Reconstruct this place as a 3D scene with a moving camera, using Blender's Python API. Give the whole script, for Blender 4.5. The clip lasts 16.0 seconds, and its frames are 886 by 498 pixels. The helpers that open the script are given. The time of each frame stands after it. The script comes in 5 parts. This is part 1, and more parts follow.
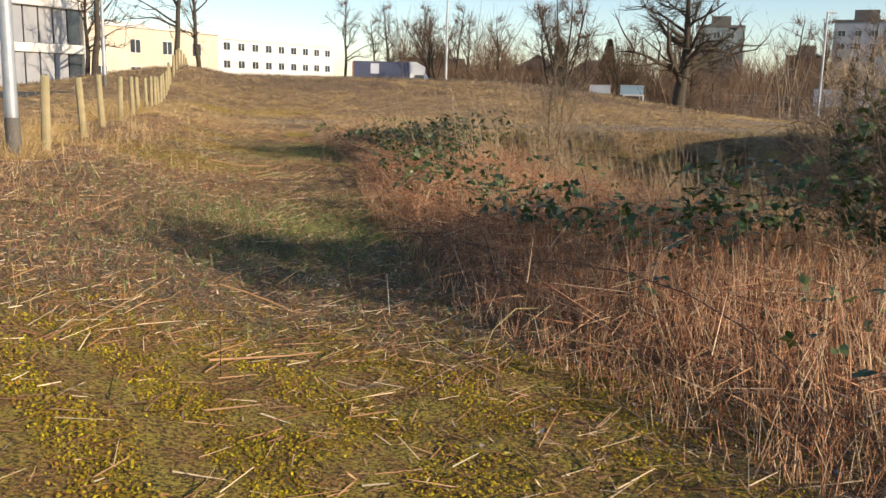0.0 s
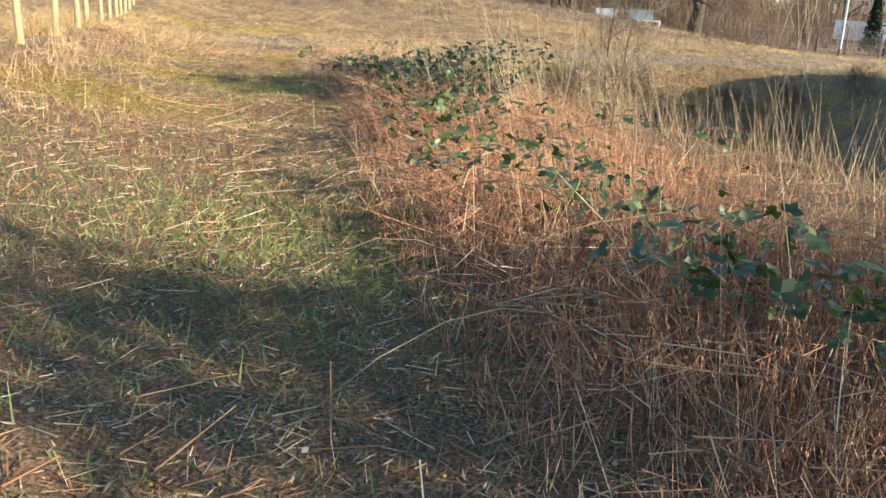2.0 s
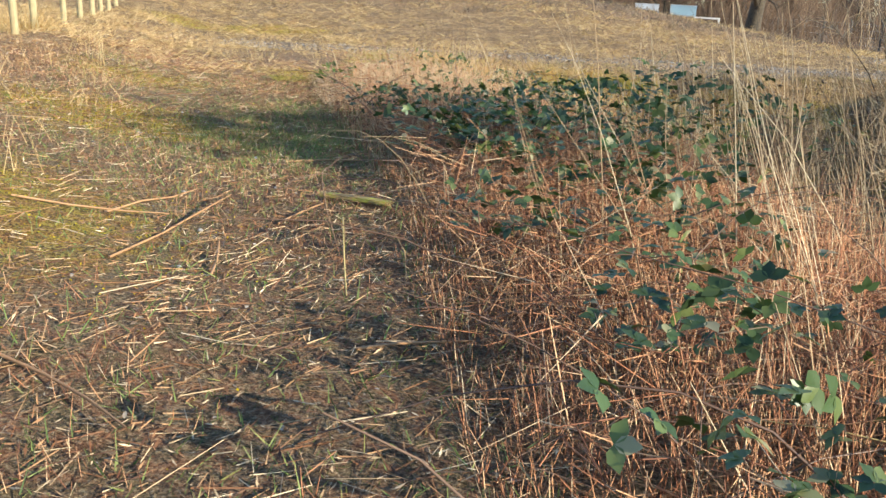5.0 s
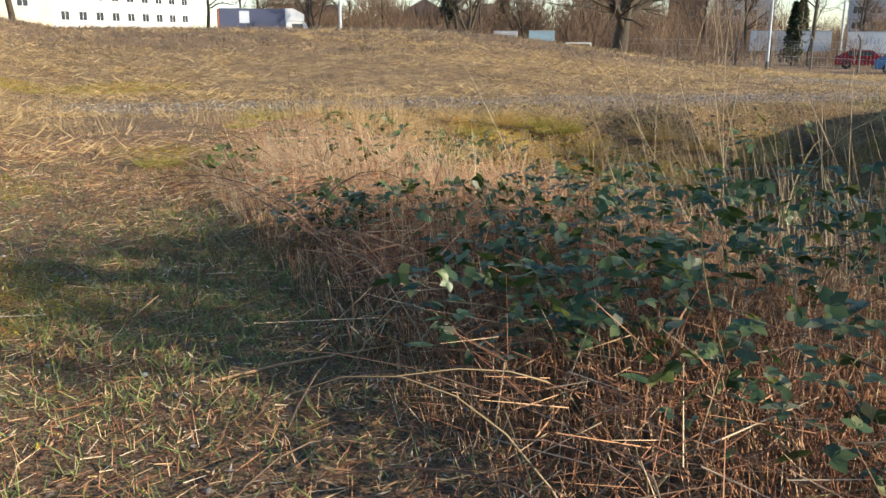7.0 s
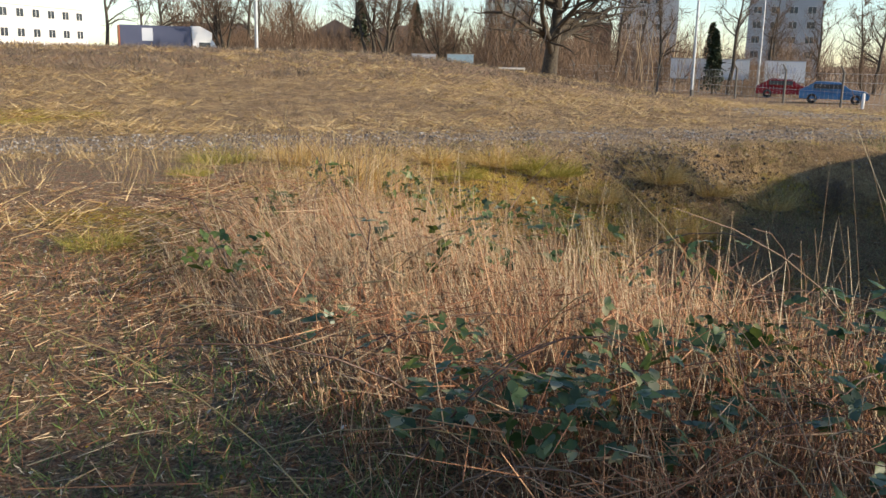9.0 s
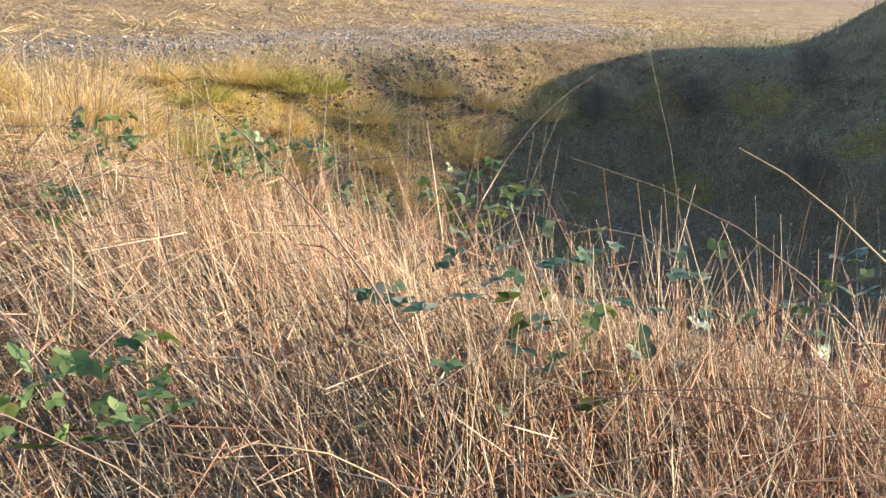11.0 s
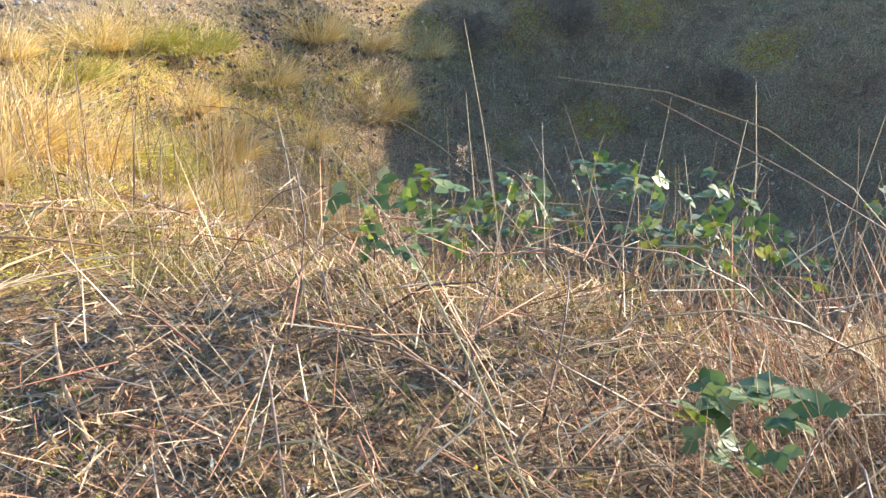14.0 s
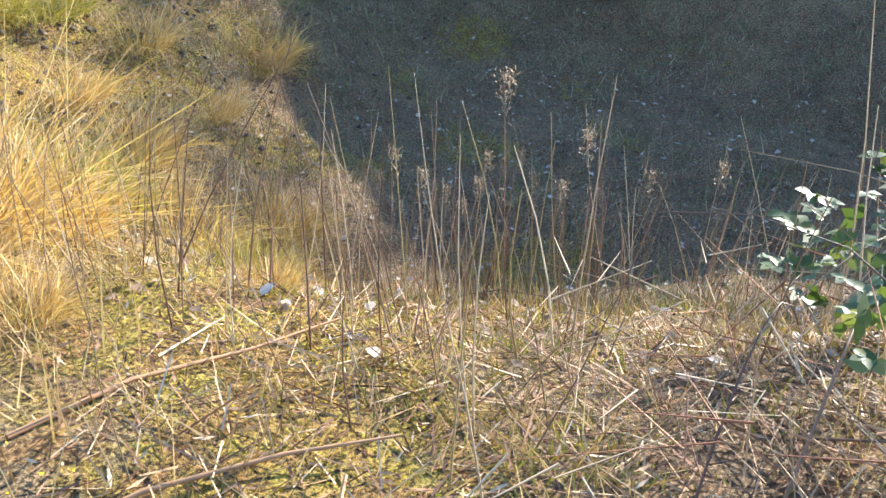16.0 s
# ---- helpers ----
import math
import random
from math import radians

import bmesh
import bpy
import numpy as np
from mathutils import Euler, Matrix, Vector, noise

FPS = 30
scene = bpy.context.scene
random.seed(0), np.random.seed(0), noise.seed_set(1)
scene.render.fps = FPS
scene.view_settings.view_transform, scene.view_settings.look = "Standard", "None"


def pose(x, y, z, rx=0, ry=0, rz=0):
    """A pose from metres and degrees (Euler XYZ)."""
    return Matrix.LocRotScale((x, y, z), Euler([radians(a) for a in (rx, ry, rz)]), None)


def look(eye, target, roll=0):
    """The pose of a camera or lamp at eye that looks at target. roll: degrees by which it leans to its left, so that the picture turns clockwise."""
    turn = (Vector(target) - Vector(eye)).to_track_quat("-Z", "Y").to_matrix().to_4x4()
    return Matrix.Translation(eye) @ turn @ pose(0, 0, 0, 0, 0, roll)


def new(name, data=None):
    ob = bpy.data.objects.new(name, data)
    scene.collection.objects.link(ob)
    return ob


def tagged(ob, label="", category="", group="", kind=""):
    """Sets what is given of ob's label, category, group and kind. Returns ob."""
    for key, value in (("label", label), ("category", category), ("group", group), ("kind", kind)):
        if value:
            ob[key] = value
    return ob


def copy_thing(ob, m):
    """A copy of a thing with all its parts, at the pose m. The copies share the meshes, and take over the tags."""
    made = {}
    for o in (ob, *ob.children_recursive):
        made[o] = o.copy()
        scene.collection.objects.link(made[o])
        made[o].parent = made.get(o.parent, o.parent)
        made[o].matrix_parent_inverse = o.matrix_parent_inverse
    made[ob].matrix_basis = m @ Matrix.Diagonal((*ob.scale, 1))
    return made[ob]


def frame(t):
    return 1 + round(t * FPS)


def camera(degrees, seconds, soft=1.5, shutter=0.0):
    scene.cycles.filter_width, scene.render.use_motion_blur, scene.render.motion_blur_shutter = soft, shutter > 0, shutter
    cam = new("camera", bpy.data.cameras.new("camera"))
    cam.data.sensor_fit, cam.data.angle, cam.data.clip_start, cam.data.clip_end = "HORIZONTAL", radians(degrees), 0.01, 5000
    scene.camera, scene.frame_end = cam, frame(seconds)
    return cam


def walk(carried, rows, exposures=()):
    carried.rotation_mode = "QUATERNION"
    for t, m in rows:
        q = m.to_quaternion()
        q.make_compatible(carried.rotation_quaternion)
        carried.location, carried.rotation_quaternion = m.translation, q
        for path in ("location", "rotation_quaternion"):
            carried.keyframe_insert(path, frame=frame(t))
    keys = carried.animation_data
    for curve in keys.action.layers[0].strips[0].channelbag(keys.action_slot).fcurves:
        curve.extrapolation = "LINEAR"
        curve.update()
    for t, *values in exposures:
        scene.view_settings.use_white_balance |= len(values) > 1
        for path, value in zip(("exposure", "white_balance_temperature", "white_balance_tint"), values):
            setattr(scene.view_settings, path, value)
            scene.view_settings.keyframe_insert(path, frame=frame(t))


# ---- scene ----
cam = camera(53.2, 16.0)
PATH = [
    (0, (0.0, 0.0, 1.5), (0.001, 1.966, 1.132), 1.5),
    (0.5, (-0.067, 0.953, 1.515), (-0.061, 2.905, 1.078), 2.0),
    (1, (-0.159, 1.887, 1.505), (-0.087, 3.836, 1.063), 1.6),
    (1.5, (-0.305, 2.807, 1.46), (-0.268, 4.744, 0.963), 2.8),
    (2, (-0.396, 3.778, 1.461), (-0.364, 5.704, 0.924), 3.3),
    (2.5, (-0.555, 4.699, 1.44), (-0.536, 6.624, 0.899), 3.6),
    (3, (-0.725, 5.657, 1.435), (-0.707, 7.591, 0.925), 2.5),
    (5.5, (-1.429, 10.31, 1.466), (-1.442, 12.231, 0.91), 3.5),
    (6, (-1.676, 11.174, 1.537), (-1.581, 13.096, 0.991), 1.9),
    (6.5, (-1.933, 12.029, 1.522), (-1.775, 13.951, 0.992), 0.0),
    (7, (-2.14, 12.942, 1.541), (-1.856, 14.864, 1.067), 0.3),
    (7.5, (-2.361, 13.824, 1.537), (-2.076, 15.751, 1.083), 0.9),
    (8, (-2.545, 14.657, 1.582), (-2.208, 16.581, 1.15), 1.3),
    (8.5, (-2.754, 15.436, 1.577), (-2.41, 17.366, 1.176), 1.1),
    (9, (-3.01, 16.209, 1.578), (-2.512, 18.099, 1.153), 1.3),
    (9.5, (-3.197, 16.994, 1.565), (-2.556, 18.835, 1.117), 0.4),
    (12, (-3.918, 20.961, 1.632), (-2.564, 22.235, 0.893), 5.1),
    (12.5, (-4.152, 21.637, 1.61), (-2.792, 22.891, 0.85), 4.0),
    (13, (-4.295, 22.355, 1.579), (-2.835, 23.505, 0.84), 3.4),
    (13.5, (-4.424, 23.059, 1.585), (-2.843, 24.028, 0.835), 3.6),
    (14, (-4.436, 23.711, 1.53), (-2.827, 24.597, 0.738), 2.4),
    (14.5, (-4.391, 24.374, 1.489), (-2.717, 25.083, 0.655), 4.8),
    (15, (-4.178, 25.012, 1.518), (-2.455, 25.556, 0.66), 5.2),
    (15.5, (-4.021, 25.633, 1.534), (-2.299, 26.13, 0.648), 3.1),
    (16, (-3.828, 26.183, 1.543), (-2.117, 26.519, 0.563), 0.8),
]
EXPOSURES = [(0.0, 0.25, 7000, 13), (1.0, 0.5, 6900, 11), (2.5, 1.25, 6300, 6), (3.2, 1.15, 6200, 6), (5.3, 0.95, 6300, 4), (7.0, 0.65, 6500, 8), (8.5, 0.42, 6500, 8), (9.7, 0.68, 6900, 13), (11.8, 1.72, 6050, 8), (14.5, 1.88, 6000, 9), (16.0, 1.85, 5750, 8)]
walk(cam, [(t, look(eye, target, roll)) for t, eye, target, roll in PATH], EXPOSURES)

# ---- world and sun ----
SUN = Vector((0.80, -0.50, 0.33)).normalized()      # towards the sun
world = bpy.data.worlds.new("sky")
scene.world = world
world.use_nodes = True
wn = world.node_tree.nodes
sky = wn.new("ShaderNodeTexSky")
sky.sky_type, sky.sun_disc = "NISHITA", False
sky.sun_elevation, sky.sun_rotation = math.asin(SUN.z), math.atan2(SUN.x, SUN.y)
sky.air_density, sky.dust_density, sky.ozone_density = 0.9, 0.15, 2.5
wn["Background"].inputs["Strength"].default_value = 0.15
world.node_tree.links.new(sky.outputs[0], wn["Background"].inputs["Color"])
sun = new("sun", bpy.data.lights.new("sun", "SUN"))
sun.data.energy, sun.data.angle, sun.data.color = 5.0, radians(0.53), (1.0, 0.88, 0.70)
sun.matrix_world = look((0, 0, 60), Vector((0, 0, 60)) - SUN)


# ---- materials ----
def material(name, build, rough=0.8, **extra):
    m = bpy.data.materials.new(name)
    m.use_nodes = True
    nt = m.node_tree
    b = nt.nodes["Principled BSDF"]
    b.inputs["Roughness"].default_value = rough
    for k, v in extra.items():
        b.inputs[k.replace("_", " ")].default_value = v
    col = build(nt)
    if col is not None:
        nt.links.new(col, b.inputs["Base Color"])
    return m


def tex(nt, scale, detail=4.0, rough=0.6, object_space=True):
    co = nt.nodes.new("ShaderNodeTexCoord")
    n = nt.nodes.new("ShaderNodeTexNoise")
    n.inputs["Scale"].default_value, n.inputs["Detail"].default_value, n.inputs["Roughness"].default_value = scale, detail, rough
    nt.links.new(co.outputs["Object"], n.inputs["Vector"])
    return n.outputs["Fac"]


def ramp(nt, fac, stops):
    r = nt.nodes.new("ShaderNodeValToRGB")
    while len(r.color_ramp.elements) < len(stops):
        r.color_ramp.elements.new(0.5)
    for e, (p, c) in zip(r.color_ramp.elements, stops):
        e.position, e.color = p, (*c, 1)
    nt.links.new(fac, r.inputs["Fac"])
    return r.outputs["Color"]


def mix(nt, fac, a, b, kind="MIX"):
    m = nt.nodes.new("ShaderNodeMix")
    m.data_type, m.blend_type = "RGBA", kind
    for sock, v in ((m.inputs[0], fac), (m.inputs[6], a), (m.inputs[7], b)):
        if isinstance(v, (int, float)):
            sock.default_value = v
        elif isinstance(v, tuple):
            sock.default_value = (*v, 1)
        else:
            nt.links.new(v, sock)
    return m.outputs[2]


def maths(nt, op, a, b):
    m = nt.nodes.new("ShaderNodeMath")
    m.operation, m.use_clamp = op, True
    for sock, v in zip(m.inputs, (a, b)):
        if isinstance(v, (int, float)):
            sock.default_value = v
        else:
            nt.links.new(v, sock)
    return m.outputs[0]


def bump(nt, fac, strength, distance=0.02):
    b = nt.nodes.new("ShaderNodeBump")
    b.inputs["Strength"].default_value, b.inputs["Distance"].default_value = strength, distance
    nt.links.new(fac, b.inputs["Height"])
    nt.links.new(b.outputs[0], nt.nodes["Principled BSDF"].inputs["Normal"])


def island(nt):
    return nt.nodes.new("ShaderNodeNewGeometry").outputs["Random Per Island"]


def plant(name, stops, rough=0.75, through_light=0.0, patch=None, **extra):
    """Stems and leaves: one colour per piece out of the stops, with a slow change over the place."""
    def build(nt):
        col = ramp(nt, island(nt), stops)
        slow = tex(nt, 0.6, 2)
        col = mix(nt, 0.5, col, ramp(nt, slow, [(0.35, (0.6, 0.55, 0.5)), (0.6, (1.0, 1.0, 1.0))]), "MULTIPLY")
        if through_light:
            b = nt.nodes["Principled BSDF"]
            tr = nt.nodes.new("ShaderNodeBsdfTranslucent")
            nt.links.new(mix(nt, 1.0, col, (1.0, 1.0, 0.35), "MULTIPLY"), tr.inputs["Color"])
            sh = nt.nodes.new("ShaderNodeMixShader")
            sh.inputs[0].default_value = through_light
            nt.links.new(b.outputs[0], sh.inputs[1])
            nt.links.new(tr.outputs[0], sh.inputs[2])
            nt.links.new(sh.outputs[0], nt.nodes["Material Output"].inputs["Surface"])
        return col
    return material(name, build, rough, **extra)


M = {}
M["stalk"] = plant("brown_stalks", [(0.0, (0.15, 0.055, 0.028)), (0.4, (0.44, 0.18, 0.085)), (0.8, (0.66, 0.37, 0.19)), (1.0, (0.8, 0.6, 0.38))], 0.7)
M["straw"] = plant("straw", [(0.0, (0.22, 0.13, 0.07)), (0.4, (0.48, 0.33, 0.19)), (1.0, (0.74, 0.60, 0.40))], 0.65, 0.1)
M["litter"] = plant("litter", [(0.0, (0.09, 0.04, 0.022)), (0.4, (0.33, 0.15, 0.065)), (0.75, (0.55, 0.34, 0.17)), (1.0, (0.78, 0.63, 0.42))], 0.7)
M["grass"] = plant("dry_grass", [(0.0, (0.28, 0.17, 0.08)), (0.5, (0.56, 0.38, 0.18)), (1.0, (0.78, 0.6, 0.33))], 0.7, 0.2)
M["tussock"] = plant("tussock_grass", [(0.0, (0.5, 0.3, 0.13)), (0.6, (0.76, 0.52, 0.24)), (1.0, (0.86, 0.68, 0.38))], 0.7, 0.35)
M["tussock_green"] = plant("mossy_tussock", [(0.0, (0.24, 0.22, 0.045)), (0.6, (0.44, 0.37, 0.08)), (1.0, (0.55, 0.45, 0.14))], 0.7, 0.25)
M["moss"] = plant("moss", [(0.0, (0.16, 0.11, 0.012)), (0.35, (0.42, 0.30, 0.012)), (0.75, (0.60, 0.48, 0.02)), (1.0, (0.42, 0.17, 0.03))], 0.9, 0.2)
M["green"] = plant("short_grass", [(0.0, (0.08, 0.13, 0.035)), (0.6, (0.19, 0.27, 0.075)), (1.0, (0.36, 0.36, 0.13))], 0.7, 0.2)
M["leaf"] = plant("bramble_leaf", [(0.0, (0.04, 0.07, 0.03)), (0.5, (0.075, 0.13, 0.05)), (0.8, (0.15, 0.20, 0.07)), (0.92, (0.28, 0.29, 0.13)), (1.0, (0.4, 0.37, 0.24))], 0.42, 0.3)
# lighter copy of the bramble leaf: sunshine through the leaves put into the colour
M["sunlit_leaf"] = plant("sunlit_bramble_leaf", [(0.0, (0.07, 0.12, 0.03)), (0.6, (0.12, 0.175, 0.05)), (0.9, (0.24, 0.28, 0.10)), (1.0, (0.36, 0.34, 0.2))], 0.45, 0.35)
M["dead_leaf"] = plant("fallen_leaf", [(0.0, (0.10, 0.055, 0.032)), (0.6, (0.30, 0.19, 0.11)), (1.0, (0.66, 0.56, 0.44))], 0.7)
M["cane"] = plant("bramble_cane", [(0.0, (0.11, 0.06, 0.045)), (0.6, (0.26, 0.16, 0.1)), (1.0, (0.42, 0.33, 0.14))], 0.5)
M["twig"] = plant("twig_bark", [(0.0, (0.09, 0.06, 0.04)), (0.6, (0.19, 0.13, 0.085)), (1.0, (0.32, 0.24, 0.16))], 0.8)
M["far_twig"] = plant("far_twigs", [(0.0, (0.07, 0.045, 0.03)), (1.0, (0.20, 0.125, 0.075))], 0.85)
M["ivy"] = plant("evergreen", [(0.0, (0.018, 0.03, 0.015)), (1.0, (0.06, 0.08, 0.03))], 0.6)
M["clod"] = plant("dark_rubble", [(0.0, (0.06, 0.045, 0.035)), (0.6, (0.17, 0.125, 0.09)), (1.0, (0.34, 0.27, 0.2))], 0.9)
M["slope_moss"] = plant("slope_moss", [(0.0, (0.09, 0.11, 0.025)), (0.5, (0.20, 0.21, 0.045)), (1.0, (0.42, 0.36, 0.10))], 0.8, 0.25)
M["bank_grass"] = plant("bank_grass", [(0.0, (0.14, 0.13, 0.06)), (0.45, (0.24, 0.27, 0.11)), (0.8, (0.44, 0.36, 0.2)), (1.0, (0.65, 0.55, 0.38))], 0.75, 0.2)
M["pond"] = material("murky_water", lambda nt: ramp(nt, tex(nt, 2.0, 4), [(0.35, (0.13, 0.19, 0.15)), (0.65, (0.24, 0.30, 0.25))]), 0.5)
M["stone"] = plant("stone", [(0.0, (0.12, 0.105, 0.095)), (0.6, (0.27, 0.245, 0.22)), (1.0, (0.48, 0.45, 0.41))], 0.85)


def bark(nt):
    f = tex(nt, 9, 6)
    bump(nt, f, 0.7, 0.03)
    return ramp(nt, f, [(0.3, (0.025, 0.019, 0.015)), (0.6, (0.085, 0.066, 0.045)), (0.8, (0.12, 0.12, 0.06))])


def wood_post(nt):
    f = tex(nt, 6, 6)
    bump(nt, f, 0.5, 0.01)
    return mix(nt, 0.6, ramp(nt, f, [(0.3, (0.22, 0.14, 0.07)), (0.7, (0.48, 0.35, 0.19))]), ramp(nt, tex(nt, 1.5, 2), [(0.35, (0.3, 0.3, 0.16)), (0.65, (0.52, 0.4, 0.24))]))


def plaster(a, b):
    return lambda nt: ramp(nt, tex(nt, 0.35, 6), [(0.3, a), (0.7, b)])


def metal_paint(c):
    d = tuple(v * 0.7 for v in c)
    return lambda nt: ramp(nt, tex(nt, 3.0, 5), [(0.35, d), (0.6, c)])


M["bark"] = material("bark", bark, 0.9)
M["wood"] = material("weathered_post_wood", wood_post, 0.85)
M["mossy_wood"] = material("mossy_plank_wood", lambda nt: ramp(nt, tex(nt, 14, 5), [(0.3, (0.13, 0.09, 0.05)), (0.5, (0.28, 0.2, 0.08)), (0.7, (0.36, 0.36, 0.05))]), 0.9)
M["white_wall"] = material("white_plaster", plaster((0.70, 0.67, 0.62), (0.80, 0.78, 0.74)), 0.9)
M["cream_wall"] = material("cream_plaster", plaster((0.60, 0.50, 0.37), (0.72, 0.62, 0.47)), 0.9)
M["band"] = material("pale_concrete_band", plaster((0.60, 0.58, 0.54), (0.74, 0.72, 0.68)), 0.8)
M["panel"] = material("grey_panel", lambda nt: mix(nt, 0.5, ramp(nt, tex(nt, 0.5, 4), [(0.3, (0.28, 0.29, 0.31)), (0.7, (0.42, 0.42, 0.43))]), ramp(nt, nt.nodes.new("ShaderNodeObjectInfo").outputs["Random"], [(0.0, (0.3, 0.31, 0.34)), (1.0, (0.46, 0.45, 0.44))])), 0.45)
M["glass"] = material("dark_glass", lambda nt: ramp(nt, tex(nt, 1.0, 3), [(0.3, (0.03, 0.04, 0.05)), (0.7, (0.07, 0.08, 0.095))]), 0.12)
M["dark"] = material("dark_metal", metal_paint((0.05, 0.05, 0.055)), 0.5)
M["galv"] = material("galvanised_steel", metal_paint((0.5, 0.52, 0.54)), 0.45, Metallic=0.4)
M["concrete"] = material("concrete", plaster((0.10, 0.09, 0.08), (0.2, 0.185, 0.165)), 0.9)
M["tower_teal"] = material("teal_facade", plaster((0.23, 0.29, 0.29), (0.32, 0.37, 0.36)), 0.8)
M["tower_grey"] = material("grey_facade", plaster((0.36, 0.38, 0.40), (0.48, 0.49, 0.50)), 0.8)
M["brick"] = material("brown_brick", plaster((0.16, 0.085, 0.06), (0.25, 0.14, 0.1)), 0.9)
M["roof"] = material("dark_roof_tiles", plaster((0.07, 0.055, 0.05), (0.13, 0.1, 0.09)), 0.85)
M["board"] = material("white_board", plaster((0.66, 0.68, 0.70), (0.76, 0.77, 0.78)), 0.5)
M["board_blue"] = material("blue_board", plaster((0.25, 0.40, 0.5), (0.35, 0.48, 0.57)), 0.5)
M["ink"] = material("grey_print", plaster((0.46, 0.5, 0.56), (0.56, 0.58, 0.64)), 0.6)
M["red_paint"] = material("red_car_paint", metal_paint((0.30, 0.02, 0.03)), 0.25, Metallic=0.3)
M["blue_paint"] = material("blue_van_paint", metal_paint((0.03, 0.16, 0.36)), 0.3)
M["truck_blue"] = material("slate_blue_tarpaulin", plaster((0.05, 0.06, 0.11), (0.07, 0.08, 0.14)), 0.5)
M["truck_white"] = material("white_cab_paint", plaster((0.68, 0.68, 0.68), (0.78, 0.78, 0.78)), 0.35)
M["orange"] = material("rust_orange_panel", plaster((0.40, 0.12, 0.05), (0.5, 0.17, 0.07)), 0.6)
M["rubber"] = material("rubber", plaster((0.02, 0.02, 0.02), (0.04, 0.04, 0.04)), 0.8)


def ground_build(nt):
    at = nt.nodes.new("ShaderNodeAttribute")
    at.attribute_name = "cover"
    sep = nt.nodes.new("ShaderNodeSeparateColor")
    nt.links.new(at.outputs["Color"], sep.inputs[0])
    fine, mid, big = tex(nt, 55, 5, 0.7), tex(nt, 9, 5, 0.65), tex(nt, 0.9, 4)
    soil = ramp(nt, fine, [(0.38, (0.012, 0.008, 0.006)), (0.46, (0.15, 0.08, 0.042)), (0.54, (0.36, 0.21, 0.11)), (0.64, (0.6, 0.45, 0.28))])
    soil = mix(nt, maths(nt, "MULTIPLY", mid, 0.7), soil, ramp(nt, mid, [(0.4, (0.12, 0.15, 0.045)), (0.5, (0.19, 0.13, 0.06)), (0.6, (0.36, 0.14, 0.055))]))
    straw = ramp(nt, fine, [(0.38, (0.09, 0.05, 0.03)), (0.49, (0.43, 0.28, 0.13)), (0.62, (0.74, 0.56, 0.31))])
    straw = mix(nt, 0.6, straw, ramp(nt, big, [(0.4, (0.45, 0.38, 0.33)), (0.58, (1.0, 0.97, 0.9))]), "MULTIPLY")
    straw = mix(nt, 0.75, straw, ramp(nt, tex(nt, 3.2, 5, 0.7), [(0.38, (0.35, 0.29, 0.24)), (0.52, (0.9, 0.85, 0.75)), (0.62, (1.1, 1.05, 0.95))]), "MULTIPLY")
    moss = ramp(nt, fine, [(0.4, (0.05, 0.035, 0.006)), (0.47, (0.32, 0.22, 0.014)), (0.57, (0.62, 0.49, 0.025))])
    moss = mix(nt, ramp(nt, tex(nt, 5, 4), [(0.42, (0, 0, 0)), (0.6, (0.75, 0.75, 0.75))]), moss, ramp(nt, fine, [(0.4, (0.07, 0.03, 0.012)), (0.52, (0.38, 0.15, 0.03)), (0.64, (0.56, 0.3, 0.09))]))
    gravel = ramp(nt, fine, [(0.38, (0.06, 0.05, 0.045)), (0.5, (0.24, 0.21, 0.19)), (0.62, (0.5, 0.46, 0.42))])
    col = mix(nt, maths(nt, "MULTIPLY", maths(nt, "ADD", sep.outputs[0], maths(nt, "SUBTRACT", mid, 0.62)), sep.outputs[0]), soil, straw)
    rough_edge = maths(nt, "MULTIPLY", maths(nt, "SUBTRACT", maths(nt, "ADD", sep.outputs[1], mid), 0.75), 3.2)
    col = mix(nt, maths(nt, "MULTIPLY", rough_edge, 0.9), col, moss)
    edge2 = maths(nt, "MULTIPLY", maths(nt, "SUBTRACT", maths(nt, "ADD", sep.outputs[2], mid), 0.9), 3.0)
    col = mix(nt, maths(nt, "MULTIPLY", edge2, 0.85), col, gravel)
    bump(nt, fine, 1.0, 0.06)
    return col


M["ground"] = material("littered_ground", ground_build, 0.95)
M["asphalt"] = material("asphalt", lambda nt: ramp(nt, tex(nt, 20, 5), [(0.3, (0.04, 0.04, 0.04)), (0.7, (0.075, 0.07, 0.068))]), 0.9)

# ---- the lie of the land ----
RNG = np.random.default_rng(7)
RIM = np.array([(4.2, 12.0), (2.0, 16.5), (0.2, 20.5), (-1.3, 23.5), (-2.0, 26.0), (-1.9, 28.5), (-1.0, 30.7), (0.6, 31.9), (3.5, 32.3), (7.0, 32.6), (10.5, 31.6), (12.0, 28.0), (11.0, 22.5), (8.6, 15.5), (6.6, 11.5)])


POND = (5.1, 21.7)


def smooth(v):
    v = np.clip(v, 0, 1)
    return v * v * (3 - 2 * v)


def rim_depth(x, y):
    """Metres inside the hollow's rim (negative outside)."""
    d2, odd = np.full(x.shape, 1e9), np.zeros(x.shape, bool)
    for (ax, ay), (bx, by) in zip(RIM, np.roll(RIM, -1, 0)):
        ex, ey = bx - ax, by - ay
        k = np.clip(((x - ax) * ex + (y - ay) * ey) / (ex * ex + ey * ey), 0, 1)
        d2 = np.minimum(d2, (x - ax - k * ex) ** 2 + (y - ay - k * ey) ** 2)
        if ey:
            odd ^= ((ay > y) != (by > y)) & (x < ex * (y - ay) / ey + ax)
    return np.sqrt(d2) * np.where(odd, 1, -1)


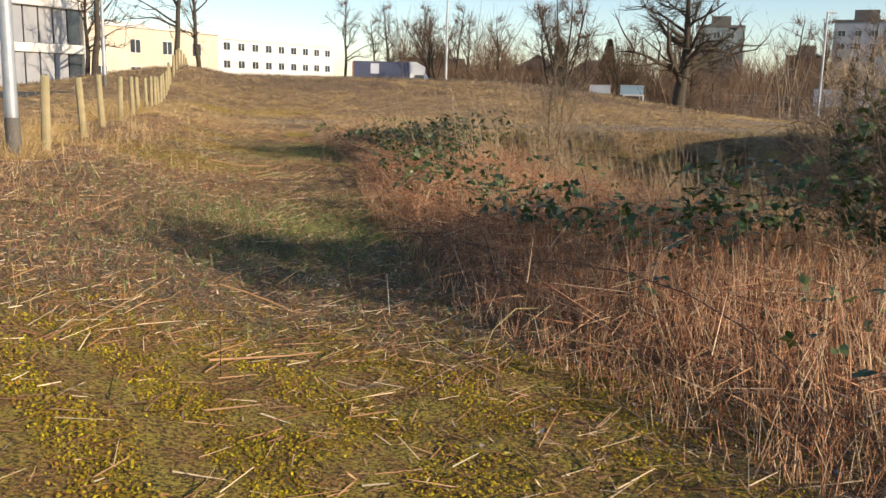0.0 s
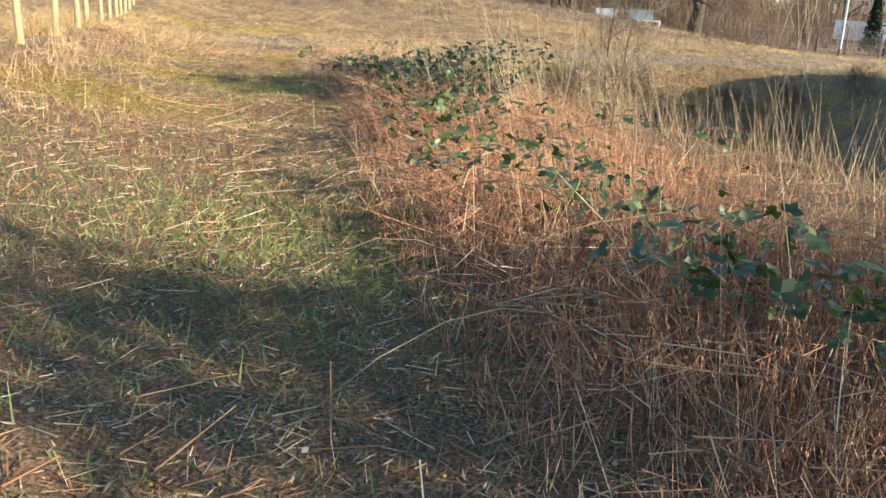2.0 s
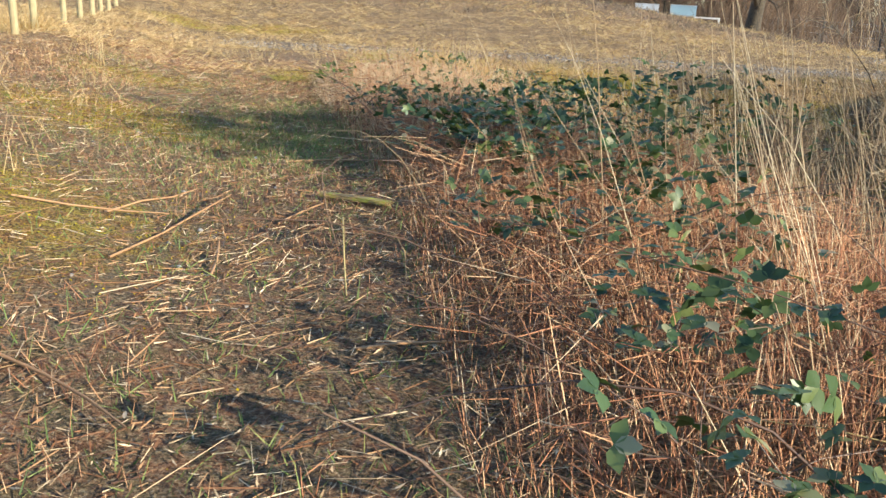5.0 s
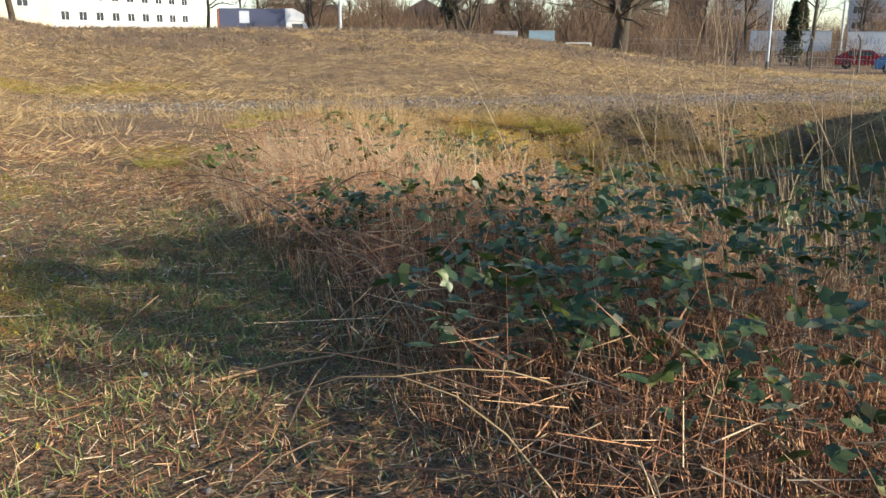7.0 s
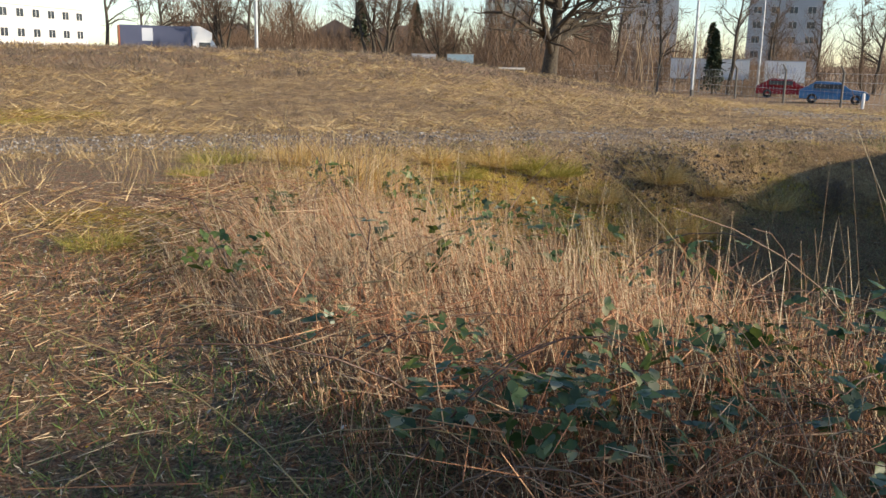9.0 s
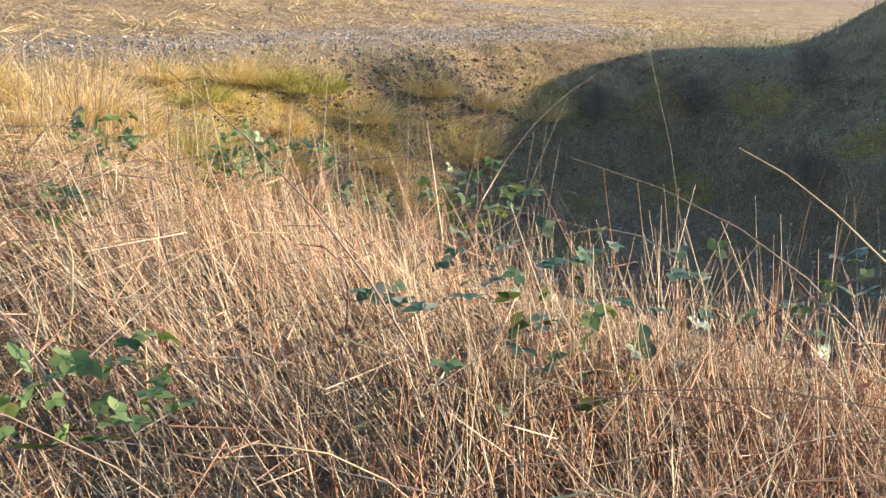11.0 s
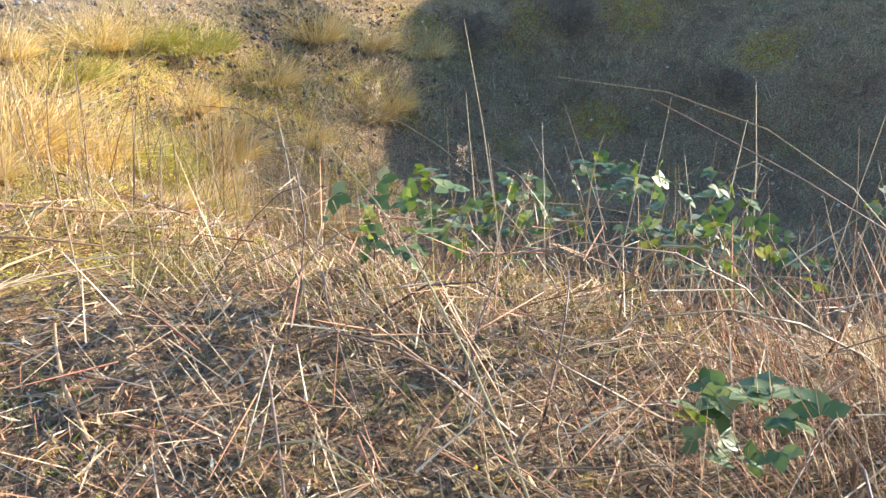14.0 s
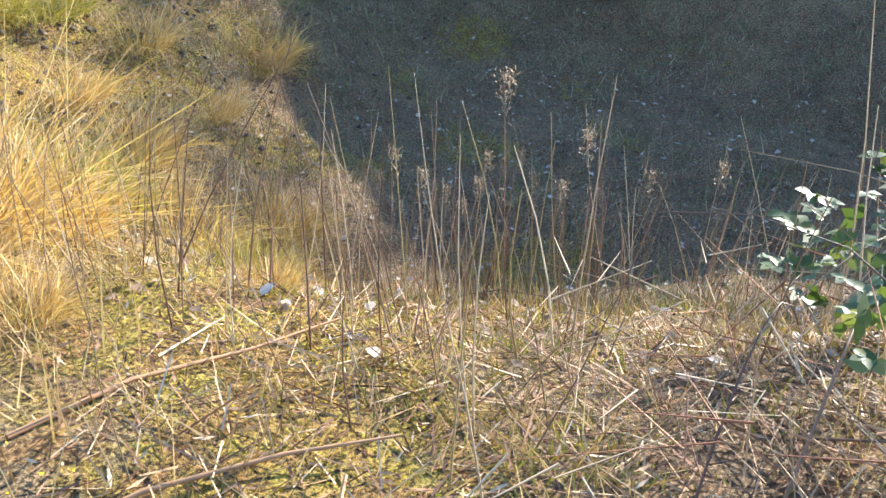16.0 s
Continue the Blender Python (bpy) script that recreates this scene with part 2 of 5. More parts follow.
def waves(x, y, s, seed=0.0):
    return (np.sin(x * s + 1.3 * np.sin(y * s * 0.7 + seed)) + np.sin(y * s * 1.13 + 1.7 * np.sin(x * s * 0.61 + 2 * seed)) + np.sin((x + y) * s * 0.8 + seed * 3)) / 3


def height(x, y):
    x, y = np.asarray(x, float), np.asarray(y, float)
    s = (x + 5.4) * 0.97 + (y - 12) * 0.242
    z = 0.45 * smooth(1 - s / 3.2)
    z = z + smooth((y - 33) / 19) * smooth((19 - x) / 17) * smooth((x + 26) / 12) * (1.65 - 0.45 * smooth((y - 55) / 15))
    z = z - 0.9 * smooth((x - 13) / 12) * smooth((y - 42) / 18)
    d = rim_depth(x, y) + 0.25 * waves(x, y, 1.7, 2.0)
    z = z - 2.3 * smooth((d + 0.5) / 5.4)
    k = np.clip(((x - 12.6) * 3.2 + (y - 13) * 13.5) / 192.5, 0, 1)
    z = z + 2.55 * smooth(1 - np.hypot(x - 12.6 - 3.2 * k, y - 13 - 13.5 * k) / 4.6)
    near = np.exp(-((x / 60) ** 2 + ((y - 20) / 70) ** 2))
    z = z + near * (0.035 * waves(x, y, 2.3, 0.4) + 0.018 * waves(x, y, 7.1, 1.1)) + smooth((d + 0.6) / 1.5) * (0.07 * waves(x, y, 3.6, 5.0) + 0.045 * waves(x, y, 8.3, 2.0))
    z = z + smooth((y - 30.5) / 2) * near * (0.03 * waves(x, y, 5.3, 4.0) + 0.025 * waves(x, y, 13.0, 1.7) * smooth((62 - y) / 6))
    z = z - 0.22 * smooth(1.25 - np.hypot(x - POND[0], y - POND[1]) / 2.1)
    return z


def edge(y):
    """Where the bramble belt begins, to the right of the trodden strip."""
    return np.interp(y, (-4, 0, 3, 5.4, 8, 11, 15.7, 17.2, 20.4, 22.5, 24.5, 26), (2.6, 2.3, 1.5, 0.35, -0.35, -0.85, -1.45, -1.9, -2.65, -3.2, -3.3, -3.0))


MOSS = ((-0.9, 3.2, 1.9, 1.0), (-4.6, 18.2, 1.1, 0.9), (-4.6, 14.2, 1.6, 0.75), (-7.4, 36.4, 1.3, 0.8), (-3.4, 24.2, 1.0, 0.5), (-1.2, 29.5, 1.0, 0.6), (1.6, 30.9, 1.2, 0.6), (0.0, 28.0, 1.6, 0.45), (3.2, 30.4, 1.3, 0.5), (-1.3, 27.4, 1.1, 0.65), (-2.3, 26.9, 0.7, 0.6), (-9.4, 36.0, 1.2, 0.75), (-5.9, 36.7, 0.9, 0.6), (-5.7, 21.9, 1.1, 0.6), (-4.0, 25.1, 0.7, 0.7), (0.7, 4.2, 0.6, 0.8))


def cover(x, y):
    d = rim_depth(x, y)
    straw = np.where(y > 20, 0.75, 0.45) * smooth((np.abs(x - edge(np.clip(y, -4, 26)) + 1.6) - 0.9) / 1.5)
    straw = np.where(y > 30, 0.9 - 0.8 * smooth((y - 41.5) / 6), straw) * np.where(d > 2.2, 0.85, 1)
    moss = np.zeros(x.shape)
    for mx, my, r, w in MOSS:
        moss = np.maximum(moss, w * np.exp(-((x - mx) ** 2 * 0.7 + (y - my) ** 2) / r ** 2))
    moss = np.maximum(moss, 0.42 * smooth((d - 0.1) / 1.0) * smooth(waves(x, y, 2.6, 3.0) * 1.3 + 0.2) * smooth((y - 23) / 3))
    g = smooth(1 - np.abs(y - 32.9 - 0.10 * x) / 2.4) * smooth((x + 9) / 3) * smooth((16 - x) / 4)
    g = np.maximum(g, 0.9 * smooth(1 - np.hypot((x - 15) / 5, (y - 40) / 3)))
    g = np.maximum(g, 0.25 * smooth(1 - np.hypot(x + 0.8, (y - 3) / 2) / 2.5))
    return np.stack([straw, moss, g, np.ones(x.shape)], -1)


# ---- mesh builders ----
def mesh_from(name, v, f, mat, smooth_faces=False):
    """v: (n, 3); f: (m, k) faces of one size."""
    me = bpy.data.meshes.new(name)
    v, f = np.asarray(v, np.float32), np.asarray(f, np.int32)
    me.vertices.add(len(v))
    me.vertices.foreach_set("co", v.ravel())
    me.loops.add(f.size)
    me.loops.foreach_set("vertex_index", f.ravel())
    me.polygons.add(len(f))
    me.polygons.foreach_set("loop_start", np.arange(len(f), dtype=np.int32) * f.shape[1])
    me.update(calc_edges=True)
    me.validate()
    if smooth_faces:
        me.polygons.foreach_set("use_smooth", np.ones(len(me.polygons), bool))
    me.materials.append(mat)
    return me


def tubes(path, rad, sides=3):
    """Tapered tubes: path (n, k, 3), rad (n, k) -> vertices and quads."""
    n, k, _ = path.shape
    tan = np.gradient(path, axis=1)
    tan /= np.linalg.norm(tan, axis=2, keepdims=True) + 1e-9
    ref = np.where(np.abs(tan[..., 2:]) > 0.9, np.array([1.0, 0, 0]), np.array([0, 0, 1.0]))
    a = np.cross(tan, ref)
    a /= np.linalg.norm(a, axis=2, keepdims=True) + 1e-9
    b = np.cross(tan, a)
    ang = np.arange(sides) * 2 * math.pi / sides
    v = path[:, :, None] + rad[:, :, None, None] * (a[:, :, None] * np.cos(ang)[:, None] + b[:, :, None] * np.sin(ang)[:, None])
    idx = np.arange(n * k * sides).reshape(n, k, sides)
    nxt = np.roll(idx, -1, 2)
    f = np.stack([idx[:, :-1], nxt[:, :-1], nxt[:, 1:], idx[:, 1:]], -1)
    return v.reshape(-1, 3), f.reshape(-1, 4)


def strands(base, way, length, width, bend=0.25, k=3, sides=3, droop=0.0, tip=0.35):
    """Curved stems from base along way; bend: sideways sway, droop: fall under their weight."""
    n = len(base)
    way = way / np.linalg.norm(way, axis=1, keepdims=True)
    t = np.linspace(0, 1, k)[None, :, None]
    side = RNG.normal(size=(n, 1, 3)) * bend
    p = base[:, None] + (way[:, None] * t + side * t ** 2) * np.asarray(length).reshape(-1, 1, 1)
    p[..., 2] -= droop * np.asarray(length).reshape(-1, 1) * t[..., 0] ** 2.2
    r = np.asarray(width).reshape(-1, 1) * (1 - (1 - tip) * t[..., 0])
    return tubes(p, r * np.ones((n, 1)), sides)


def ribbons(base, way, length, width, bend=0.2, k=2, droop=0.0, tip=0.25):
    """Flat grass blades and straws: a narrow bent strip each, turned at random about its own line."""
    n = len(base)
    way = way / np.linalg.norm(way, axis=1, keepdims=True)
    t = np.linspace(0, 1, k)[None, :, None]
    ln = np.asarray(length).reshape(-1, 1, 1)
    p = base[:, None] + (way[:, None] * t + RNG.normal(size=(n, 1, 3)) * bend * t ** 2) * ln
    p[..., 2] -= droop * ln[..., 0] * t[..., 0] ** 2.2
    across = np.cross(way, RNG.normal(size=(n, 3)))
    across /= np.linalg.norm(across, axis=1, keepdims=True) + 1e-9
    half = across[:, None] * (np.asarray(width).reshape(-1, 1, 1) * (1 - (1 - tip) * t))
    v = np.stack([p - half, p + half], 2)
    idx = np.arange(n * k * 2).reshape(n, k, 2)
    f = np.stack([idx[:, :-1, 0], idx[:, :-1, 1], idx[:, 1:, 1], idx[:, 1:, 0]], -1)
    return v.reshape(-1, 3), f.reshape(-1, 4)


def join(parts):
    vs, fs, off = [], [], 0
    for v, f in parts:
        vs.append(v)
        fs.append(f + off)
        off += len(v)
    return np.concatenate(vs), np.concatenate(fs)


def turned(n, tilt):
    """n random turns: any heading, leaning up to tilt radians."""
    yaw, lean, axis = RNG.uniform(0, 2 * math.pi, n), RNG.normal(0, tilt, n), RNG.uniform(0, 2 * math.pi, n)
    c, s = np.cos(yaw), np.sin(yaw)
    z = np.zeros(n)
    rz = np.stack([np.stack([c, -s, z], -1), np.stack([s, c, z], -1), np.stack([z, z, z + 1], -1)], 1)
    ux, uy = np.cos(axis), np.sin(axis)
    c, s = np.cos(lean), np.sin(lean)
    rl = np.stack([np.stack([c + ux * ux * (1 - c), ux * uy * (1 - c), uy * s], -1), np.stack([ux * uy * (1 - c), c + uy * uy * (1 - c), -ux * s], -1), np.stack([-uy * s, ux * s, c], -1)], 1)
    return rl @ rz


def scatter(tv, tf, at, turns, size):
    size = np.asarray(size)
    size = size[:, None] if size.ndim == 1 else size
    v = np.einsum("nij,nkj->nki", turns, tv[None] * size[:, None]) + at[:, None]
    f = tf[None] + (np.arange(len(at)) * len(tv))[:, None, None]
    return v.reshape(-1, 3), f.reshape(-1, tf.shape[1])


LEAF_V = np.array([(0, 0, 0), (0.3, 0.25, 0.07), (0.34, 0.6, 0.08), (0, 1.05, -0.06), (-0.34, 0.6, 0.08), (-0.3, 0.25, 0.07), (0, 0.3, 0), (0, 0.65, 0.02)])
LEAF_F = np.array([(0, 1, 2, 6), (6, 2, 3, 7), (0, 6, 4, 5), (6, 7, 3, 4)])
FLAKE_V = np.array([(-0.5, 0, 0.05), (0, -0.16, 0.0), (0.5, 0.02, 0.12), (0.02, 0.2, 0.05)])
FLAKE_F = np.array([(0, 1, 3), (1, 2, 3)])
STONE_V = np.array([(1, 0, 0), (-0.9, 0.2, 0), (0.1, 1, 0.1), (0, -0.9, -0.1), (0.1, 0, 0.6), (0, 0.1, -0.6)])
STONE_F = np.array([(0, 2, 4), (2, 1, 4), (1, 3, 4), (3, 0, 4), (2, 0, 5), (1, 2, 5), (3, 1, 5), (0, 3, 5)])


def stuff(name, parts, mat, label, category, smooth_faces=False):
    v, f = join(parts) if isinstance(parts, list) else parts
    ob = new(name, mesh_from(name, v, f, mat, smooth_faces))
    return tagged(ob, label, category, "", "stuff")


def part(name, me, parent, m=None, label=""):
    ob = new(name, me)
    ob.parent = parent
    if m is not None:
        ob.matrix_basis = m
    return tagged(ob, label) if label else ob


def on_ground(x, y, up=0.0):
    return np.stack([x, y, height(x, y) + up], -1)


# ---- ground ----
def axis_steps(lo, hi, step, far):
    mid = np.arange(lo, hi, step)
    grow = step * 1.13 ** np.arange(1, 80)
    out = np.cumsum(grow)
    out = out[out < far]
    return np.concatenate([(lo - out)[::-1], mid, hi + out])


gx, gy = axis_steps(-12, 16, 0.2, 1500), axis_steps(-2, 52, 0.2, 1500)
X, Y = np.meshgrid(gx, gy, indexing="ij")
Z = height(X, Y)
ids = np.arange(X.size).reshape(X.shape)
quads = np.stack([ids[:-1, :-1], ids[1:, :-1], ids[1:, 1:], ids[:-1, 1:]], -1).reshape(-1, 4)
ground_me = mesh_from("ground", np.stack([X, Y, Z], -1).reshape(-1, 3), quads, M["ground"], True)
att = ground_me.color_attributes.new("cover", "FLOAT_COLOR", "POINT")
att.data.foreach_set("color", cover(X, Y).astype(np.float32).ravel())
ground = tagged(new("ground", ground_me), "waste ground of litter, straw, moss and gravel with a hollow", "ground", "", "structure")


def pond_mesh():
    n, rings = 40, []
    for k in (1.0, 0.6, 0.25):
        rings.append([(POND[0] + k * (1.75 + 0.2 * math.sin(3 * a) + 0.15 * math.cos(5 * a)) * math.cos(a), POND[1] + k * (1.6 + 0.2 * math.cos(2 * a)) * math.sin(a)) for a in (i * 2 * math.pi / n for i in range(n))])
    level = float(height(np.array([POND[0]]), np.array([POND[1]]))[0]) + 0.17
    v = np.array([(x, y, level) for r in rings for x, y in r])
    f = [(a * n + i, a * n + (i + 1) % n, (a + 1) * n + (i + 1) % n, (a + 1) * n + i) for a in (0, 1) for i in range(n)]
    f += [(2 * n + i, 2 * n + i + 1, 3 * n - 2 - i, 3 * n - 1 - i) for i in range(n // 2 - 1)]
    return mesh_from("water", v, np.array(f), M["pond"])


tagged(new("water", pond_mesh()), "still murky green puddle at the bottom of the hollow", "water", "", "structure")


# ---- bramble belt ----
def in_belt(n, y0, y1, w0, w1):
    y = RNG.uniform(y0, y1, n)
    x = edge(y) + RNG.uniform(w0, w1, n)
    return x, y


def stalk_field(n, y0, y1, w, low, high, lean, width=0.0035):
    x, y = in_belt(n, y0, y1, -0.15, w)
    inn = x - edge(y)
    h = (low + (high - low) * smooth(inn / 0.9)) * RNG.uniform(0.45, 1.25, n)
    way = np.stack([RNG.normal(lean[0], 0.28, n), RNG.normal(lean[1], 0.28, n), np.ones(n)], -1)
    return strands(on_ground(x, y, -0.02), way, h, width * RNG.uniform(0.6, 1.4, n), 0.12, 2)


def tangle(n, y0, y1, w):
    x, y = in_belt(n, y0, y1, 0.0, w)
    b = on_ground(x, y)
    b[:, 2] += RNG.uniform(0.02, 0.42, n)
    way = np.stack([RNG.normal(0, 1, n), RNG.normal(0, 1, n), RNG.normal(0.1, 0.35, n)], -1)
    return strands(b, way, RNG.uniform(0.1, 0.42, n), RNG.uniform(0.0015, 0.004, n), 0.25, 2)


stuff("brown_stalks", [stalk_field(13000, -1.5, 9, 3.6, 0.16, 0.48, (0.0, 0.1), 0.0028), stalk_field(13000, 9, 21.5, 2.6, 0.16, 0.42, (-0.1, 0.0), 0.0026)], M["stalk"], "dense reddish-brown dead stalks of a bramble thicket", "dead stalks")
stuff("straw_stalks", [stalk_field(3200, 20, 23.8, 2.2, 0.2, 0.5, (-0.45, 0.3), 0.002), stalk_field(500, 23.8, 26.0, 1.8, 0.15, 0.4, (-0.4, 0.3), 0.0018), tangle(400, 21, 26.3, 2.3), stalk_field(1500, 16, 22, 3.0, 0.2, 0.6, (-0.1, 0.1), 0.0028), stalk_field(900, -1, 14, 4.5, 0.3, 0.7, (-0.2, 0.1), 0.0028), stalk_field(2200, -1.5, 7, 3.0, 0.15, 0.45, (-0.1, 0.1), 0.0026)], M["straw"], "pale straw-coloured leaning stalks on the hollow's edge", "dead stalks")


stuff("tangled_twigs", [tangle(9000, -1, 12, 3.6), tangle(6000, 12, 21, 2.6), tangle(500, 21, 26, 2.2), stalk_field(900, 21.5, 24.2, 2.4, 0.2, 0.6, (-0.3, 0.3), 0.0018)], M["stalk"], "tangled dead twigs between the stalks", "twigs")


def canes(n, y0, y1, w0, w1, long=1.7):
    x, y = in_belt(n, y0, y1, w0, w1)
    way = np.stack([RNG.normal(-0.3, 0.7, n), RNG.normal(0, 0.8, n), RNG.uniform(0.6, 1.3, n)], -1)
    return strands(on_ground(x, y), way, RNG.uniform(0.7, long, n), RNG.uniform(0.003, 0.0065, n), 0.3, 7, 4, 0.75, 0.3)


stuff("bramble_canes", [canes(190, 0, 12, 0.2, 3.5, 2.1), canes(190, 12, 21, 0.1, 3.0, 2.1), canes(120, 21, 26, 0.1, 2.6, 1.9)], M["cane"], "arching thorny bramble canes", "bramble")


def leaf_clump(cx, cy, cz, rx, ry, rz, n, size=0.06):
    """Leaves in threes around a low mound; cz above the ground."""
    m = n // 3
    d = RNG.normal(size=(m, 3))
    d /= np.linalg.norm(d, axis=1, keepdims=True)
    d *= RNG.uniform(0.35, 1.05, (m, 1)) ** 0.6
    p = np.stack([cx + d[:, 0] * rx, cy + d[:, 1] * ry, np.zeros(m)], -1)
    p[:, 2] = np.maximum(height(p[:, 0], p[:, 1]) + 0.06, height(np.array([cx]), np.array([cy]))[0] + cz + d[:, 2] * rz)
    at = np.repeat(p, 3, 0)
    t = turned(m, 0.65)
    out = []
    spread = np.array([0.0, 1.25, -1.25])
    for a in spread:
        c, s = math.cos(a), math.sin(a)
        out.append(t @ np.array([[c, -s, 0], [s, c, 0], [0, 0, 1]]))
    turns = np.stack(out, 1).reshape(-1, 3, 3)
    return scatter(LEAF_V, LEAF_F, at, turns, np.repeat(size * RNG.uniform(0.6, 1.25, m), 3))


CLUMPS = [(1.6, 6.7, 0.5, 0.7, 0.5, 0.18, 650), (2.6, 6.7, 0.75, 0.8, 0.6, 0.3, 850), (0.75, 7.4, 0.55, 0.4, 0.45, 0.18, 200), (3.6, 5.9, 1.15, 0.7, 0.7, 0.6, 1000), (-0.4, 16.9, 0.6, 0.5, 0.5, 0.2, 420), (0.1, 18.2, 0.5, 0.6, 0.6, 0.25, 480), (0.6, 16.2, 0.75, 0.6, 0.6, 0.3, 480),
          (0.2, 9.3, 0.5, 0.45, 0.6, 0.16, 260), (-0.1, 11.6, 0.5, 0.8, 0.7, 0.2, 420), (-0.2, 13.6, 0.5, 0.7, 0.5, 0.16, 260), (-0.5, 15.3, 0.5, 0.55, 0.45, 0.2, 480),
          (0.15, 14.8, 0.45, 0.5, 0.5, 0.25, 330), (-0.8, 16.2, 0.5, 0.4, 0.4, 0.2, 260), (-1.0, 17.4, 0.42, 0.35, 0.4, 0.15, 300), (0.1, 17.0, 0.6, 0.6, 0.6, 0.25, 450),
          (-1.9, 19.2, 0.32, 0.25, 0.25, 0.12, 130), (-1.1, 19.4, 0.3, 0.5, 0.45, 0.2, 480), (-0.2, 19.3, 0.35, 0.6, 0.5, 0.25, 560), (-2.1, 19.9, 0.3, 0.3, 0.3, 0.12, 100),
          (0.9, 18.6, 0.7, 0.5, 0.5, 0.35, 180), (-1.3, 21.5, 0.4, 0.4, 0.4, 0.2, 110), (-2.6, 20.3, 0.3, 0.2, 0.2, 0.1, 40)]
CLUMPS += [(-1.43, 16.5, 0.45, 0.4, 0.4, 0.2, 260), (-0.9, 16.4, 0.5, 0.45, 0.4, 0.22, 300), (-1.2, 17.8, 0.42, 0.4, 0.35, 0.18, 260), (-2.05, 19.1, 0.32, 0.35, 0.3, 0.15, 240), (-1.6, 18.8, 0.35, 0.35, 0.3, 0.18, 260), (-0.6, 18.3, 0.45, 0.5, 0.45, 0.22, 380), (0.9, 7.3, 0.5, 0.4, 0.4, 0.2, 260), (0.6, 8.8, 0.45, 0.4, 0.45, 0.16, 200), (-0.35, 12.6, 0.42, 0.4, 0.5, 0.15, 220), (-0.9, 14.1, 0.4, 0.35, 0.4, 0.15, 200), (-0.2, 10.2, 0.4, 0.35, 0.4, 0.15, 160)]


def clump_canes(cx, cy, cz, rx, ry, rz, n):
    """Arching canes that carry a clump of leaves."""
    m = 4 + n // 60
    x, y = cx + RNG.normal(0, rx * 0.9, m), cy + RNG.normal(0, ry * 0.9, m)
    way = np.stack([RNG.normal(-0.2, 0.8, m), RNG.normal(0, 0.8, m), RNG.uniform(0.7, 1.4, m)], -1)
    return strands(on_ground(x, y), way, RNG.uniform(0.7, 1.7, m), RNG.uniform(0.003, 0.006, m), 0.3, 7, 4, 0.7, 0.35)


stuff("leafy_canes", [clump_canes(*c) for c in CLUMPS], M["cane"], "red-brown canes under the bramble leaves", "bramble")
stuff("bramble_leaves", [leaf_clump(c[0], c[1], c[2], c[3] * 1.15, c[4] * 1.15, c[5] * 1.15, int(c[6] * 0.8)) for c in CLUMPS] + [leaf_clump(float(edge(yy)) + ww, yy, 0.45, 0.5, 0.6, 0.25, 45) for yy, ww in zip(RNG.uniform(2, 22, 40), RNG.uniform(0.5, 3.0, 40))], M["leaf"], "dark green glossy bramble leaves in clumps", "bramble leaves")
# clumps that get the leaf colour lightened for sunshine
LIT_CLUMPS = [(-1.25, 24.4, 0.45, 0.25, 0.25, 0.2, 60), (-0.15, 23.5, 0.6, 0.4, 0.35, 0.2, 90), (-0.45, 25.0, 0.75, 0.18, 0.18, 0.12, 40), (-1.85, 25.3, 0.35, 0.3, 0.3, 0.2, 60), (-0.9, 25.3, 0.4, 0.35, 0.3, 0.2, 70), (-2.5, 23.9, 0.3, 0.2, 0.2, 0.12, 36), (-0.6, 24.2, 0.35, 0.35, 0.3, 0.2, 70), (-2.9, 21.9, 0.35, 0.3, 0.3, 0.15, 50)]
stuff("sunlit_bramble_leaves", [leaf_clump(*c[:6], int(c[6] * 2.6), 0.058) for c in LIT_CLUMPS], M["sunlit_leaf"], "sparse bramble leaves on arching canes, their green lightened as if sunlit", "bramble leaves")


# ---- litter, grass and moss ----
def lying(n, x0, x1, y0, y1, lmin, lmax, wid):
    y = RNG.uniform(y0, y1, n)
    x = np.interp(y, (-4, 26), (0, 0)) + RNG.uniform(x0, x1, n) + edge(y)
    a = RNG.normal(0.3, 1.1, n) + 2.6 * waves(x, y, 3.1, 3.0)
    way = np.stack([np.cos(a), np.sin(a), RNG.normal(0.1, 0.14, n)], -1)
    return ribbons(on_ground(x, y, 0.01), way, RNG.uniform(lmin, lmax, n) * RNG.uniform(0.4, 1, n), wid * RNG.uniform(0.5, 1.5, n), 0.12, 2, 0.05, 0.6)


stuff("straw_litter", [lying(36000, -4.6, 0.25, 4.5, 27.5, 0.03, 0.2, 0.002), lying(3500, -4.6, 0.2, -0.5, 5.0, 0.06, 0.34, 0.0027), lying(8000, -1.5, 0.6, 1.5, 24, 0.06, 0.3, 0.0022), lying(12000, -8.5, -4.2, 4, 32, 0.05, 0.25, 0.0026), lying(700, -4.5, 0.2, 4.0, 25, 0.3, 0.7, 0.003), lying(9000, -0.6, 2.4, 21.5, 27.5, 0.05, 0.3, 0.0024)], M["litter"], "flattened straw and broken stems lying on the trodden strip", "straw litter")


def blades(x, y, hmin, hmax, wid, lean=0.35, k=2, bend=0.2):
    n = len(x)
    way = np.stack([RNG.normal(0, lean, n), RNG.normal(0, lean, n), np.ones(n)], -1)
    return ribbons(on_ground(x, y, -0.01), way, RNG.uniform(hmin, hmax, n), wid * RNG.uniform(0.6, 1.4, n), bend, k, 0.0, 0.2)


